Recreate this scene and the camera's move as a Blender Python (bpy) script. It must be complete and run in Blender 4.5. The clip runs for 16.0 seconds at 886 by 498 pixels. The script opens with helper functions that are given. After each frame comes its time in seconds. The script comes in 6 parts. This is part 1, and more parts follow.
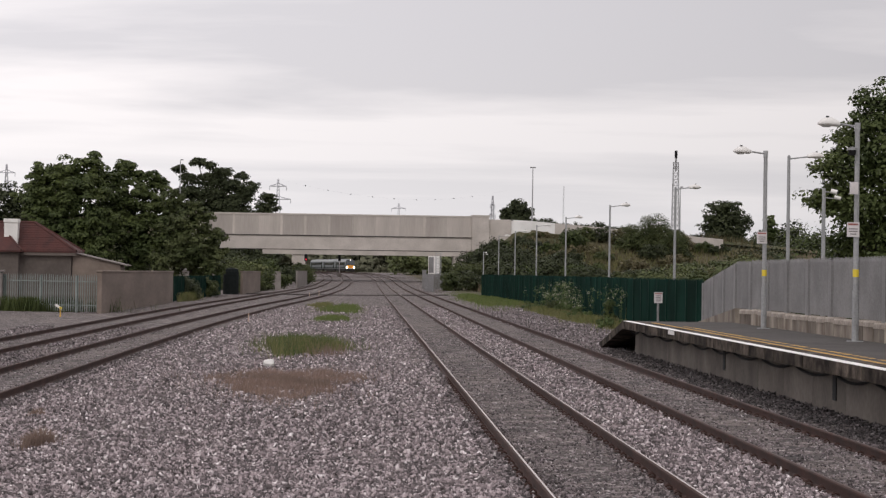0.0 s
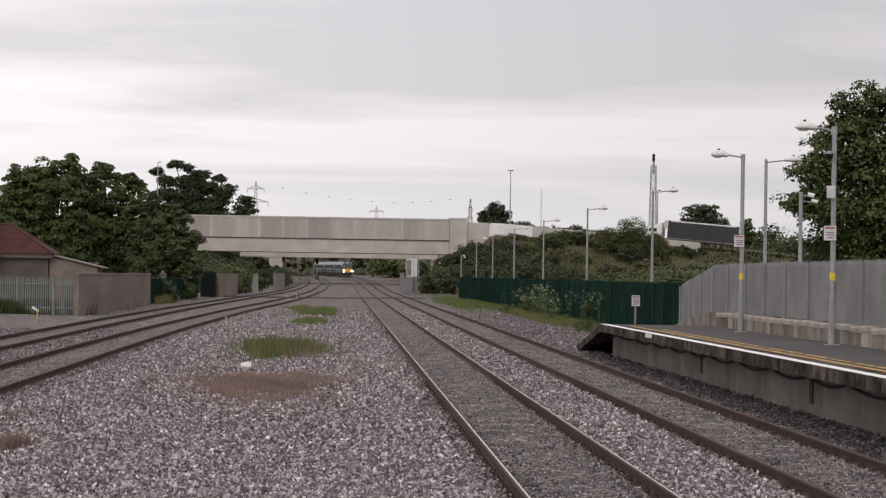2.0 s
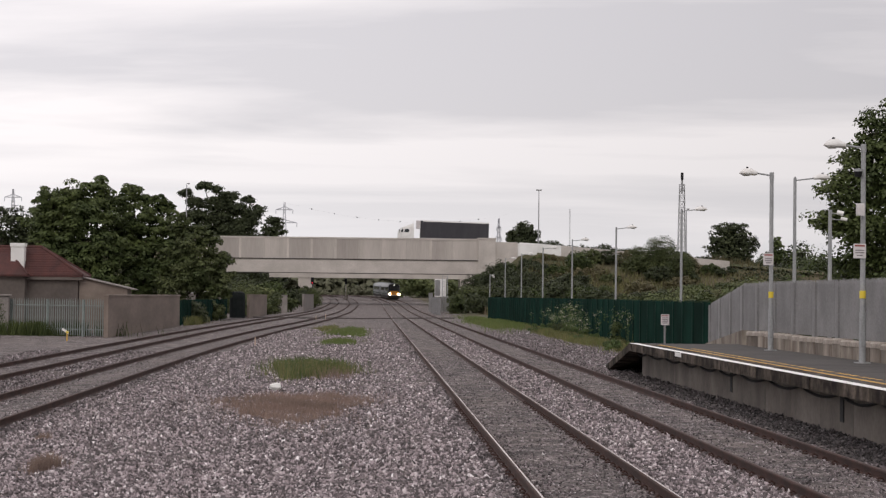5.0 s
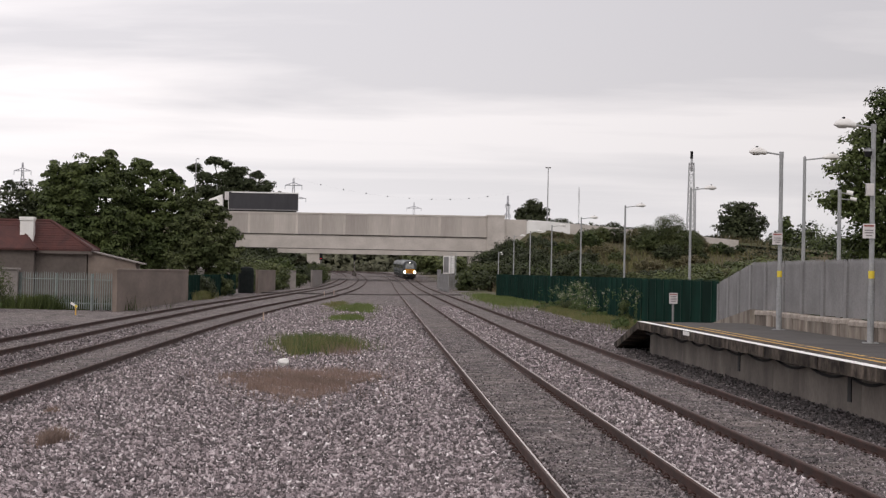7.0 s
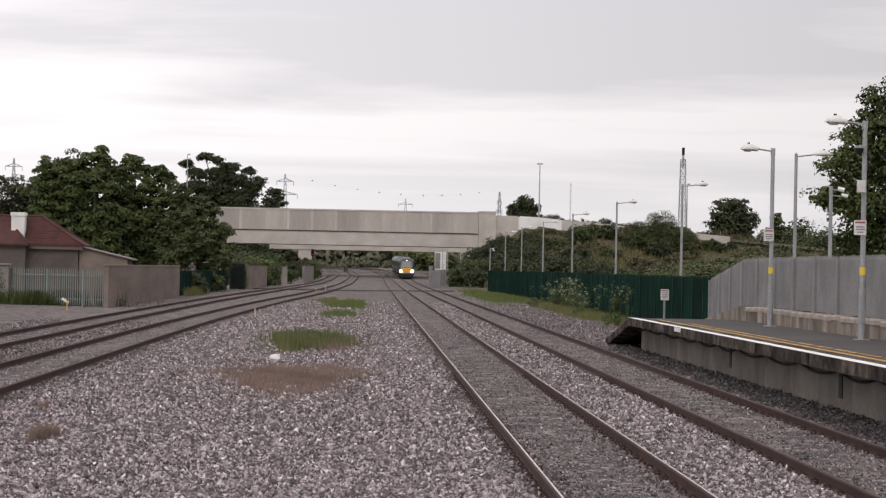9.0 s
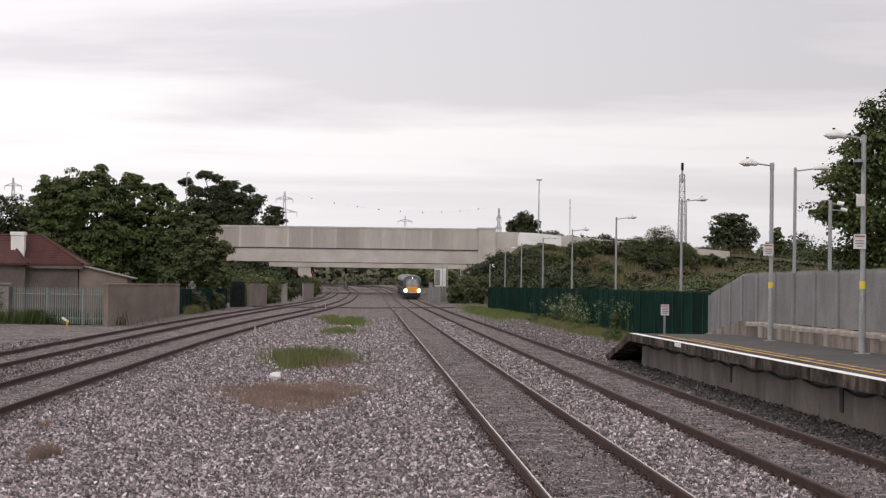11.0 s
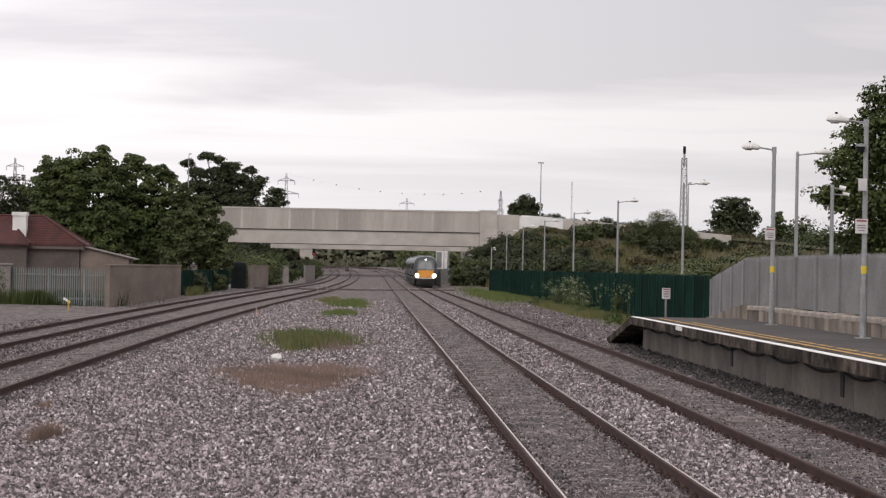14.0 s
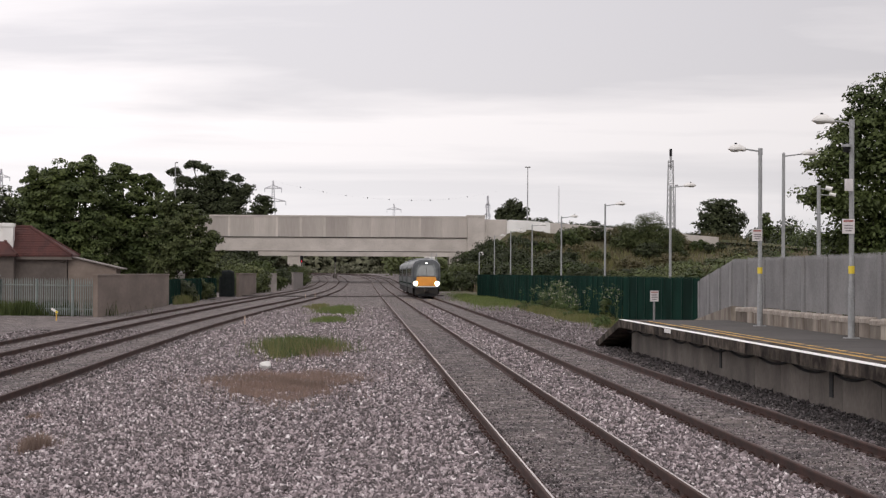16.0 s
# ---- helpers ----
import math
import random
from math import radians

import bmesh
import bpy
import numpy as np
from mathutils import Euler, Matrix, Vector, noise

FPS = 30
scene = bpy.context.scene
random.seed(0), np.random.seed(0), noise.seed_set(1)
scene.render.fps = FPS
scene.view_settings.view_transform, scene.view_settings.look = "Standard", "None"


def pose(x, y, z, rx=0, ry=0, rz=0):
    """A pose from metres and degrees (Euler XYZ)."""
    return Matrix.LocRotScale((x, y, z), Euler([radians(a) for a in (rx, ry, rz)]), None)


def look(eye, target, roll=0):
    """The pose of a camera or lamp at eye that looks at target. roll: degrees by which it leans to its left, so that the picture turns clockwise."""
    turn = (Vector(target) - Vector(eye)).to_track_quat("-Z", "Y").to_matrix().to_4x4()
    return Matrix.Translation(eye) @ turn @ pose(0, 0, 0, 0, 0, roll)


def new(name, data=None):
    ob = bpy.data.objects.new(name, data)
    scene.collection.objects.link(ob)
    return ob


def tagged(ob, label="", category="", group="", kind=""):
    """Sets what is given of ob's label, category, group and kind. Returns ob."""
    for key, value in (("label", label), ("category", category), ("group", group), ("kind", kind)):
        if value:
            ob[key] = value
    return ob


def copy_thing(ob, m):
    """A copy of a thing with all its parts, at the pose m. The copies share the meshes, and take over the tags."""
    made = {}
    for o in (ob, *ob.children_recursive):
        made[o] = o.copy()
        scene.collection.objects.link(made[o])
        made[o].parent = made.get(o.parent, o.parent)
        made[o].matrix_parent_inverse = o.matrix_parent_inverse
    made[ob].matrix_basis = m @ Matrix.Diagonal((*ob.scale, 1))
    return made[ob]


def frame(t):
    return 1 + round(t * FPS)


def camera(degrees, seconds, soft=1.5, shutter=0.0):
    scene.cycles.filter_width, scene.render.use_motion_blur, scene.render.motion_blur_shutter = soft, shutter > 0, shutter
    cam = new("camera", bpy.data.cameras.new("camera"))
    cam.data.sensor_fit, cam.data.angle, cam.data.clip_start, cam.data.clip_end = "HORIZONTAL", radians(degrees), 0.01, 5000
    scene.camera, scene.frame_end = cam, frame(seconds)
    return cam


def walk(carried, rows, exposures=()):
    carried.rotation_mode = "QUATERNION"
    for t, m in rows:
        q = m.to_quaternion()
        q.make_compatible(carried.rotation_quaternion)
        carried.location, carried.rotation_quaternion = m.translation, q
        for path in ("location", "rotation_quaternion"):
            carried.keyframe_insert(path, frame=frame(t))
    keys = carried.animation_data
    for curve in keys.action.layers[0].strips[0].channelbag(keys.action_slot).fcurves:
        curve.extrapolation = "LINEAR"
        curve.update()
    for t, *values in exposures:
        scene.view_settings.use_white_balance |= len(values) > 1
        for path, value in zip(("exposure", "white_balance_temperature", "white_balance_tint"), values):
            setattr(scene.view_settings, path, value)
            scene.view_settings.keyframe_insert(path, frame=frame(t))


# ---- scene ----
EYE = (0.0, 0.0, 2.371)      # height over the rail tops, which lie at z = 0
cam = camera(24.65, 16.0, soft=1.3)


def aim(yaw, pitch, roll):
    """The camera's pose at EYE: degrees to the left of +y, upwards, and leaning."""
    a, b = radians(yaw), radians(pitch)
    ahead = Vector((-math.sin(a) * math.cos(b), math.cos(a) * math.cos(b), math.sin(b)))
    return look(EYE, Vector(EYE) + ahead * 100, roll)


AIMS = [
    (0.0, -2.165, 0.685, 0.828), (0.5, -2.217, 0.704, 1.049), (1.0, -2.385, 0.774, 0.912), (1.5, -2.514, 0.861, 0.336),
    (2.0, -2.793, 0.776, 0.907), (2.5, -2.784, 0.799, 0.944), (3.0, -2.692, 0.786, 1.031), (3.5, -2.596, 0.779, 0.914),
    (3.6, -2.487, 0.755, 0.93), (3.7, -2.356, 0.803, 0.95), (3.8, -2.268, 0.827, 0.98), (3.9, -2.379, 1.067, 1.01),
    (4.0, -2.479, 1.295, 1.034), (4.1, -2.42, 1.38, 1.034), (4.2, -2.303, 1.375, 1.034), (6.3, -1.849, 1.02, 0.312), (6.5, -1.836, 0.864, 0.312),
    (6.8, -1.753, 0.781, 0.9), (7.0, -1.74, 0.671, 1.061), (7.2, -1.716, 0.569, 0.94), (7.5, -1.746, 0.408, 0.761),
    (8.0, -1.788, 0.328, 0.562), (8.5, -1.925, 0.423, 0.983), (9.0, -1.98, 0.566, 1.129), (11.3, -1.997, 1.049, 0.721), (11.5, -2.013, 0.921, 0.721),
    (12.0, -1.77, 0.456, 0.633), (12.5, -1.936, 0.393, 0.729), (13.0, -2.027, 0.42, 0.985), (13.5, -1.998, 0.513, 1.089),
    (14.0, -1.943, 0.54, 1.041), (14.5, -1.954, 0.541, 0.768), (15.0, -2.163, 0.622, 0.486), (15.5, -2.191, 0.728, 0.568),
    (16.0, -2.289, 0.698, 0.298),
]
walk(cam, [(t, aim(*a)) for t, *a in AIMS], [(0.0, -0.12), (4.0, -0.12), (7.0, -0.07), (9.0, 0.0), (16.0, 0.0)])

# ---- sky and light: a bright overcast afternoon ----
SUN_UP, SUN_TURN = 40.0, 193.0
world = bpy.data.worlds.new("overcast_sky")
scene.world = world
world.use_nodes = True
wn, wl = world.node_tree.nodes, world.node_tree.links
wn.clear()


def wnode(kind, **values):
    n = wn.new(kind)
    for k, v in values.items():
        if k in n.inputs:
            n.inputs[k].default_value = v
    return n


sky = wn.new("ShaderNodeTexSky")
sky.sky_type, sky.sun_disc = "NISHITA", False
sky.sun_elevation, sky.sun_rotation = radians(SUN_UP), radians(SUN_TURN)
geo = wn.new("ShaderNodeTexCoord")
# the cloud deck: direction over height gives flat layers that close up towards the horizon
sep = wn.new("ShaderNodeSeparateXYZ")
wl.new(geo.outputs["Generated"], sep.inputs[0])
up = wn.new("ShaderNodeMath")
up.operation = "MAXIMUM"
up.inputs[1].default_value = 0.0
wl.new(sep.outputs["Z"], up.inputs[0])
lift = wn.new("ShaderNodeMath")
lift.operation = "ADD"
lift.inputs[1].default_value = 0.10
wl.new(up.outputs[0], lift.inputs[0])
flat = wn.new("ShaderNodeCombineXYZ")
for axis in "XY":
    d = wn.new("ShaderNodeMath")
    d.operation = "DIVIDE"
    wl.new(sep.outputs[axis], d.inputs[0])
    wl.new(lift.outputs[0], d.inputs[1])
    wl.new(d.outputs[0], flat.inputs[axis])
stretch = wn.new("ShaderNodeMapping")
stretch.inputs["Location"].default_value = (0.8, 3.25, 0.0)
stretch.inputs["Rotation"].default_value = (0.0, 0.0, radians(-8))
stretch.inputs["Scale"].default_value = (0.46, 0.95, 1.0)
wl.new(flat.outputs[0], stretch.inputs[0])
clouds = wnode("ShaderNodeTexNoise", Scale=1.0, Detail=7.0, Roughness=0.52, Distortion=0.3)
wl.new(stretch.outputs[0], clouds.inputs["Vector"])
deck = wn.new("ShaderNodeValToRGB")
deck.color_ramp.elements[0].position, deck.color_ramp.elements[0].color = 0.40, (0.668, 0.632, 0.655, 1)
deck.color_ramp.elements[1].position, deck.color_ramp.elements[1].color = 0.56, (0.905, 0.845, 0.850, 1)
wl.new(clouds.outputs["Fac"], deck.inputs[0])
blue = wn.new("ShaderNodeMix")
blue.data_type = "RGBA"
blue.inputs["Factor"].default_value = 0.008
wl.new(deck.outputs[0], blue.inputs["A"])
wl.new(sky.outputs[0], blue.inputs["B"])
# the deck is thinner, and so brighter, towards the sun's side
toward = wn.new("ShaderNodeVectorMath")
toward.operation = "DOT_PRODUCT"
toward.inputs[1].default_value = (-0.86, 0.42, 0.30)
wl.new(geo.outputs["Generated"], toward.inputs[0])
thin = wn.new("ShaderNodeMapRange")
thin.inputs["From Min"].default_value, thin.inputs["From Max"].default_value = 0.10, 0.62
thin.inputs["To Min"].default_value, thin.inputs["To Max"].default_value = 0.83, 1.22
wl.new(toward.outputs["Value"], thin.inputs["Value"])
bg = wnode("ShaderNodeBackground", Strength=1.0)
behind = wn.new("ShaderNodeMapRange")
behind.inputs["From Min"].default_value, behind.inputs["From Max"].default_value = 0.5, -0.7
behind.inputs["To Min"].default_value, behind.inputs["To Max"].default_value = 1.0, 1.3
wl.new(sep.outputs["Y"], behind.inputs["Value"])
both = wn.new("ShaderNodeMath")
both.operation = "MULTIPLY"
wl.new(thin.outputs[0], both.inputs[0])
wl.new(behind.outputs[0], both.inputs[1])
wl.new(both.outputs[0], bg.inputs["Strength"])
veil, veil_fac = wn.new("ShaderNodeMix"), wn.new("ShaderNodeMapRange")
veil.data_type = "RGBA"
veil.inputs["B"].default_value = (0.84, 0.818, 0.84, 1)
veil_fac.inputs["From Min"].default_value, veil_fac.inputs["From Max"].default_value = 0.02, 0.085
veil_fac.inputs["To Min"].default_value, veil_fac.inputs["To Max"].default_value = 0.8, 0.0
wl.new(up.outputs[0], veil_fac.inputs["Value"])
wl.new(veil_fac.outputs[0], veil.inputs["Factor"])
wl.new(blue.outputs["Result"], veil.inputs["A"])
wl.new(veil.outputs["Result"], bg.inputs["Color"])
wo = wn.new("ShaderNodeOutputWorld")
wl.new(bg.outputs[0], wo.inputs[0])

sun = new("sun", bpy.data.lights.new("sun", "SUN"))
sun.data.energy, sun.data.angle, sun.data.color = 0.9, radians(30), (1.0, 0.96, 0.9)
sun.matrix_world = look((0, 0, 50), (14, 58, 0))


# ---- materials ----
def material(name, base, other=None, rough=0.8, metal=0.0, scale=3.0, fine=40.0, bump=0.3, depth=0.01, mix=0.6, third=None,
             island=0.0, spread=(0.35, 0.65), stretch_by=(1, 1, 1), glow=0.0, vary=0.0):
    """A surface with two scales of variation: stains of size 1/scale, grain of size 1/fine, relief from both."""
    m = bpy.data.materials.new(name)
    m.use_nodes = True
    nt = m.node_tree
    n, l = nt.nodes, nt.links
    b = n["Principled BSDF"]
    b.inputs["Roughness"].default_value, b.inputs["Metallic"].default_value = rough, metal
    tc, mp = n.new("ShaderNodeTexCoord"), n.new("ShaderNodeMapping")
    mp.inputs["Scale"].default_value = stretch_by
    l.new(tc.outputs["Object"], mp.inputs[0])
    if vary:
        own, spread_out = n.new("ShaderNodeObjectInfo"), n.new("ShaderNodeMath")
        spread_out.operation = "MULTIPLY"
        spread_out.inputs[1].default_value = 60.0
        l.new(own.outputs["Random"], spread_out.inputs[0])
        l.new(spread_out.outputs[0], mp.inputs["Location"])
    big, small = n.new("ShaderNodeTexNoise"), n.new("ShaderNodeTexNoise")
    big.inputs["Scale"].default_value, big.inputs["Detail"].default_value = scale, 5
    small.inputs["Scale"].default_value, small.inputs["Detail"].default_value = fine, 3
    for t in (big, small):
        l.new(mp.outputs[0], t.inputs["Vector"])
    other = other or tuple(c * 0.7 for c in base)
    ramp = n.new("ShaderNodeValToRGB")
    ramp.color_ramp.elements[0].position, ramp.color_ramp.elements[0].color = spread[0], (*base, 1)
    ramp.color_ramp.elements[1].position, ramp.color_ramp.elements[1].color = spread[1], (*other, 1)
    l.new(big.outputs["Fac"], ramp.inputs[0])
    last = ramp.outputs[0]
    grain = n.new("ShaderNodeMix")
    grain.data_type, grain.blend_type = "RGBA", "OVERLAY"
    grain.inputs["Factor"].default_value = mix
    l.new(last, grain.inputs["A"])
    l.new(small.outputs["Fac"], grain.inputs["B"])
    last = grain.outputs["Result"]
    if island:
        ig, hs = n.new("ShaderNodeNewGeometry"), n.new("ShaderNodeHueSaturation")
        rng = n.new("ShaderNodeMapRange")
        rng.inputs["To Min"].default_value, rng.inputs["To Max"].default_value = 1 - island, 1 + island
        l.new(ig.outputs["Random Per Island"], rng.inputs["Value"])
        l.new(rng.outputs[0], hs.inputs["Value"])
        l.new(last, hs.inputs["Color"])
        last = hs.outputs[0]
    if vary:
        oi, hv, rv = n.new("ShaderNodeObjectInfo"), n.new("ShaderNodeHueSaturation"), n.new("ShaderNodeMapRange")
        rv.inputs["To Min"].default_value, rv.inputs["To Max"].default_value = 1 - vary, 1 + vary
        l.new(oi.outputs["Random"], rv.inputs["Value"])
        l.new(rv.outputs[0], hv.inputs["Value"])
        l.new(last, hv.inputs["Color"])
        last = hv.outputs[0]
    l.new(last, b.inputs["Base Color"])
    if bump:
        bm_ = n.new("ShaderNodeBump")
        bm_.inputs["Strength"].default_value, bm_.inputs["Distance"].default_value = bump, depth
        l.new(small.outputs["Fac"], bm_.inputs["Height"])
        l.new(bm_.outputs[0], b.inputs["Normal"])
    if glow:
        b.inputs["Emission Color"].default_value, b.inputs["Emission Strength"].default_value = (*base, 1), glow
    return m


def ballast_material(name="ballast", tone=1.0):
    m = bpy.data.materials.new(name)
    m.use_nodes = True
    n, l = m.node_tree.nodes, m.node_tree.links
    b = n["Principled BSDF"]
    b.inputs["Roughness"].default_value = 0.9
    tc = n.new("ShaderNodeTexCoord")
    cell, big, mid = n.new("ShaderNodeTexVoronoi"), n.new("ShaderNodeTexNoise"), n.new("ShaderNodeTexNoise")
    cell.inputs["Scale"].default_value, cell.inputs["Randomness"].default_value = 13.0, 1.0
    big.inputs["Scale"].default_value, big.inputs["Detail"].default_value = 0.16, 6
    mid.inputs["Scale"].default_value, mid.inputs["Detail"].default_value = 1.7, 8
    for t in (cell, big, mid):
        l.new(tc.outputs["Object"], t.inputs["Vector"])
    split = n.new("ShaderNodeSeparateColor")
    l.new(cell.outputs["Color"], split.inputs[0])
    stone = n.new("ShaderNodeValToRGB")
    e = stone.color_ramp.elements
    e[0].position, e[0].color = 0.0, (0.05 * tone, 0.043 * tone, 0.042 * tone, 1)
    e[1].position, e[1].color = 1.0, (0.50 * tone, 0.45 * tone, 0.44 * tone, 1)
    for p, c in ((0.35, (0.105, 0.086, 0.082)), (0.70, (0.185, 0.153, 0.147)), (0.92, (0.28, 0.24, 0.235))):
        k = e.new(p)
        k.color = (*(v * tone for v in c), 1)
    l.new(split.outputs["Red"], stone.inputs[0])
    tint = n.new("ShaderNodeMix")
    tint.data_type = "RGBA"
    tint.inputs["B"].default_value = (0.20 * tone, 0.165 * tone, 0.145 * tone, 1)
    fac = n.new("ShaderNodeMapRange")
    fac.inputs["From Min"].default_value, fac.inputs["From Max"].default_value = 0.42, 0.75
    fac.inputs["To Max"].default_value = 0.55
    l.new(big.outputs["Fac"], fac.inputs["Value"])
    l.new(fac.outputs[0], tint.inputs["Factor"])
    l.new(stone.outputs[0], tint.inputs["A"])
    ov = n.new("ShaderNodeMix")
    ov.data_type, ov.blend_type = "RGBA", "OVERLAY"
    ov.inputs["Factor"].default_value = 0.85
    l.new(tint.outputs["Result"], ov.inputs["A"])
    wide = n.new("ShaderNodeMapRange")
    wide.inputs["From Min"].default_value, wide.inputs["From Max"].default_value = 0.32, 0.68
    wide.inputs["To Min"].default_value, wide.inputs["To Max"].default_value = 0.12, 0.88
    l.new(mid.outputs["Fac"], wide.inputs["Value"])
    l.new(wide.outputs[0], ov.inputs["B"])
    l.new(ov.outputs["Result"], b.inputs["Base Color"])
    bp = n.new("ShaderNodeBump")
    bp.invert = True
    bp.inputs["Strength"].default_value, bp.inputs["Distance"].default_value = 0.9, 0.03
    l.new(cell.outputs["Distance"], bp.inputs["Height"])
    l.new(bp.outputs[0], b.inputs["Normal"])
    return m


M_BALLAST = ballast_material(tone=0.80)
M_FOUR = ballast_material("track_bed_ballast", 0.74)


def stone_material(name, tone):
    """Crushed stone: each stone its own grey, a few almost white or rusty."""
    m = material(name, (0.25, 0.23, 0.235), scale=6, fine=70, rough=0.8, mix=0.5)
    n, l = m.node_tree.nodes, m.node_tree.links
    ig, ramp, mul = n.new("ShaderNodeNewGeometry"), n.new("ShaderNodeValToRGB"), n.new("ShaderNodeMix")
    e = ramp.color_ramp.elements
    e[0].position, e[0].color = 0.0, (0.05 * tone, 0.043 * tone, 0.043 * tone, 1)
    e[1].position, e[1].color = 1.0, (0.70 * tone, 0.65 * tone, 0.66 * tone, 1)
    for p, c in ((0.3, (0.095, 0.079, 0.082)), (0.60, (0.215, 0.179, 0.186)), (0.80, (0.325, 0.272, 0.282)), (0.93, (0.41, 0.355, 0.365)), (0.978, (0.53, 0.48, 0.49))):
        k = e.new(p)
        k.color = (*(v * tone for v in c), 1)
    l.new(ig.outputs["Random Per Island"], ramp.inputs[0])
    small = [k for k in n if k.bl_idname == "ShaderNodeTexNoise"][1]
    mul.data_type, mul.blend_type = "RGBA", "OVERLAY"
    mul.inputs["Factor"].default_value = 0.35
    l.new(ramp.outputs[0], mul.inputs["A"])
    l.new(small.outputs["Fac"], mul.inputs["B"])
    l.new(mul.outputs["Result"], n["Principled BSDF"].inputs["Base Color"])
    return m


M_STONE = stone_material("ballast_stone", 1.43)
M_STONE_DIRTY = stone_material("dirty_ballast_stone", 0.90)
# Dark stones at the platform wall; the wall's shade is put into their tone.
M_STONE_WALL_FOOT = stone_material("shaded_wall_foot_stone", 0.26)
M_RAIL_SIDE = material("rusty_rail", (0.060, 0.025, 0.018), (0.032, 0.015, 0.012), scale=2, fine=40, rough=0.85)
M_RAIL_TOP = material("worn_rail_head", (0.66, 0.56, 0.52), (0.50, 0.40, 0.36), scale=0.5, fine=20, rough=0.22, metal=0.8, bump=0.05)
M_RAIL_RUST_TOP = material("rusted_rail_head", (0.074, 0.037, 0.028), (0.045, 0.024, 0.019), scale=0.7, fine=20, rough=0.6, metal=0.1, bump=0.05)
M_CONC = material("weathered_concrete", (0.52, 0.475, 0.44), (0.42, 0.38, 0.35), scale=0.35, fine=9, rough=0.9, bump=0.2, mix=0.35)
M_CONC_STREAK = material("streaked_concrete", (0.435, 0.395, 0.365), (0.34, 0.305, 0.28), scale=0.3, fine=5, rough=0.9, bump=0.1, mix=0.15, stretch_by=(1, 1, 0.12), spread=(0.40, 0.70), vary=0.13)
M_CONC_LIGHT = material("pale_concrete_panel", (0.80, 0.79, 0.78), (0.70, 0.69, 0.67), scale=0.5, fine=9, rough=0.85, mix=0.25)
M_CONC_DARK = material("platform_concrete", (0.150, 0.130, 0.113), (0.085, 0.072, 0.062), scale=0.9, fine=9, rough=0.92, mix=0.35, vary=0.16)
M_COPING = material("dirty_coping", (0.100, 0.081, 0.066), (0.018, 0.014, 0.012), scale=2.6, fine=18, rough=0.95, mix=0.6, vary=0.5)
M_COPING.node_tree.nodes["Principled BSDF"].inputs["Specular IOR Level"].default_value = 0.15
M_TARMAC = material("platform_tarmac", (0.076, 0.068, 0.065), (0.053, 0.047, 0.045), scale=0.7, fine=60, rough=0.93, mix=0.5)
M_WHITE_LINE = material("white_edge_paint", (0.92, 0.91, 0.90), (0.84, 0.82, 0.80), scale=1.4, fine=22, rough=0.7, mix=0.3)
M_YELLOW = material("yellow_edge_paint", (0.66, 0.40, 0.07), (0.40, 0.24, 0.06), scale=2.0, fine=26, rough=0.75, mix=0.55)
M_GREY_STEEL = material("galvanised_steel", (0.25, 0.245, 0.247), (0.19, 0.186, 0.188), scale=0.9, fine=18, rough=0.55, metal=0.35, mix=0.3)
M_POST = material("pale_galvanised_post", (0.34, 0.345, 0.35), (0.27, 0.275, 0.28), scale=0.9, fine=18, rough=0.55, metal=0.3, mix=0.3)
M_PALE_STEEL = material("weathered_galvanised_pale", (0.235, 0.265, 0.255), (0.17, 0.195, 0.185), scale=1.2, fine=18, rough=0.6, metal=0.25)
M_GREEN_STEEL = material("dark_green_paint", (0.0022, 0.015, 0.0105), (0.005, 0.028, 0.020), scale=0.5, fine=16, rough=0.8, mix=0.4, vary=0.2)
M_GREEN_STEEL.node_tree.nodes["Principled BSDF"].inputs["Specular IOR Level"].default_value = 0.15
M_RENDER = material("brown_grey_render", (0.215, 0.172, 0.146), (0.150, 0.118, 0.099), scale=0.6, fine=5, rough=0.95, mix=0.2, stretch_by=(1, 0.18, 1))
M_RENDER_DARK = material("stained_house_render", (0.145, 0.120, 0.107), (0.095, 0.079, 0.071), scale=0.5, fine=5, rough=0.95, mix=0.25)
M_ROOF = material("maroon_roof_tile", (0.082, 0.028, 0.024), (0.055, 0.021, 0.019), scale=1.4, fine=14, rough=0.85)
M_WHITE = material("white_paint", (0.78, 0.77, 0.75), (0.68, 0.66, 0.64), scale=1.5, fine=20, rough=0.6, mix=0.2)
M_BLACK = material("black_plastic", (0.010, 0.010, 0.011), (0.016, 0.016, 0.018), rough=0.6)
M_BLACK.node_tree.nodes["Principled BSDF"].inputs["Specular IOR Level"].default_value = 0.15
M_BARK = material("bark", (0.075, 0.058, 0.044), (0.045, 0.035, 0.028), scale=2, fine=14, stretch_by=(1, 1, 0.2), rough=0.95)
M_EARTH = material("rough_grass_earth", (0.058, 0.066, 0.026), (0.10, 0.078, 0.046), scale=0.12, fine=2.0, rough=1.0, bump=0.6, depth=0.2)


def leaf_material(name, a, b, island=0.26):
    m = material(name, a, b, rough=0.6, scale=0.35, fine=3.0, bump=0, island=island, mix=0.3)
    m.node_tree.nodes["Principled BSDF"].inputs["Specular IOR Level"].default_value = 0.25
    return m


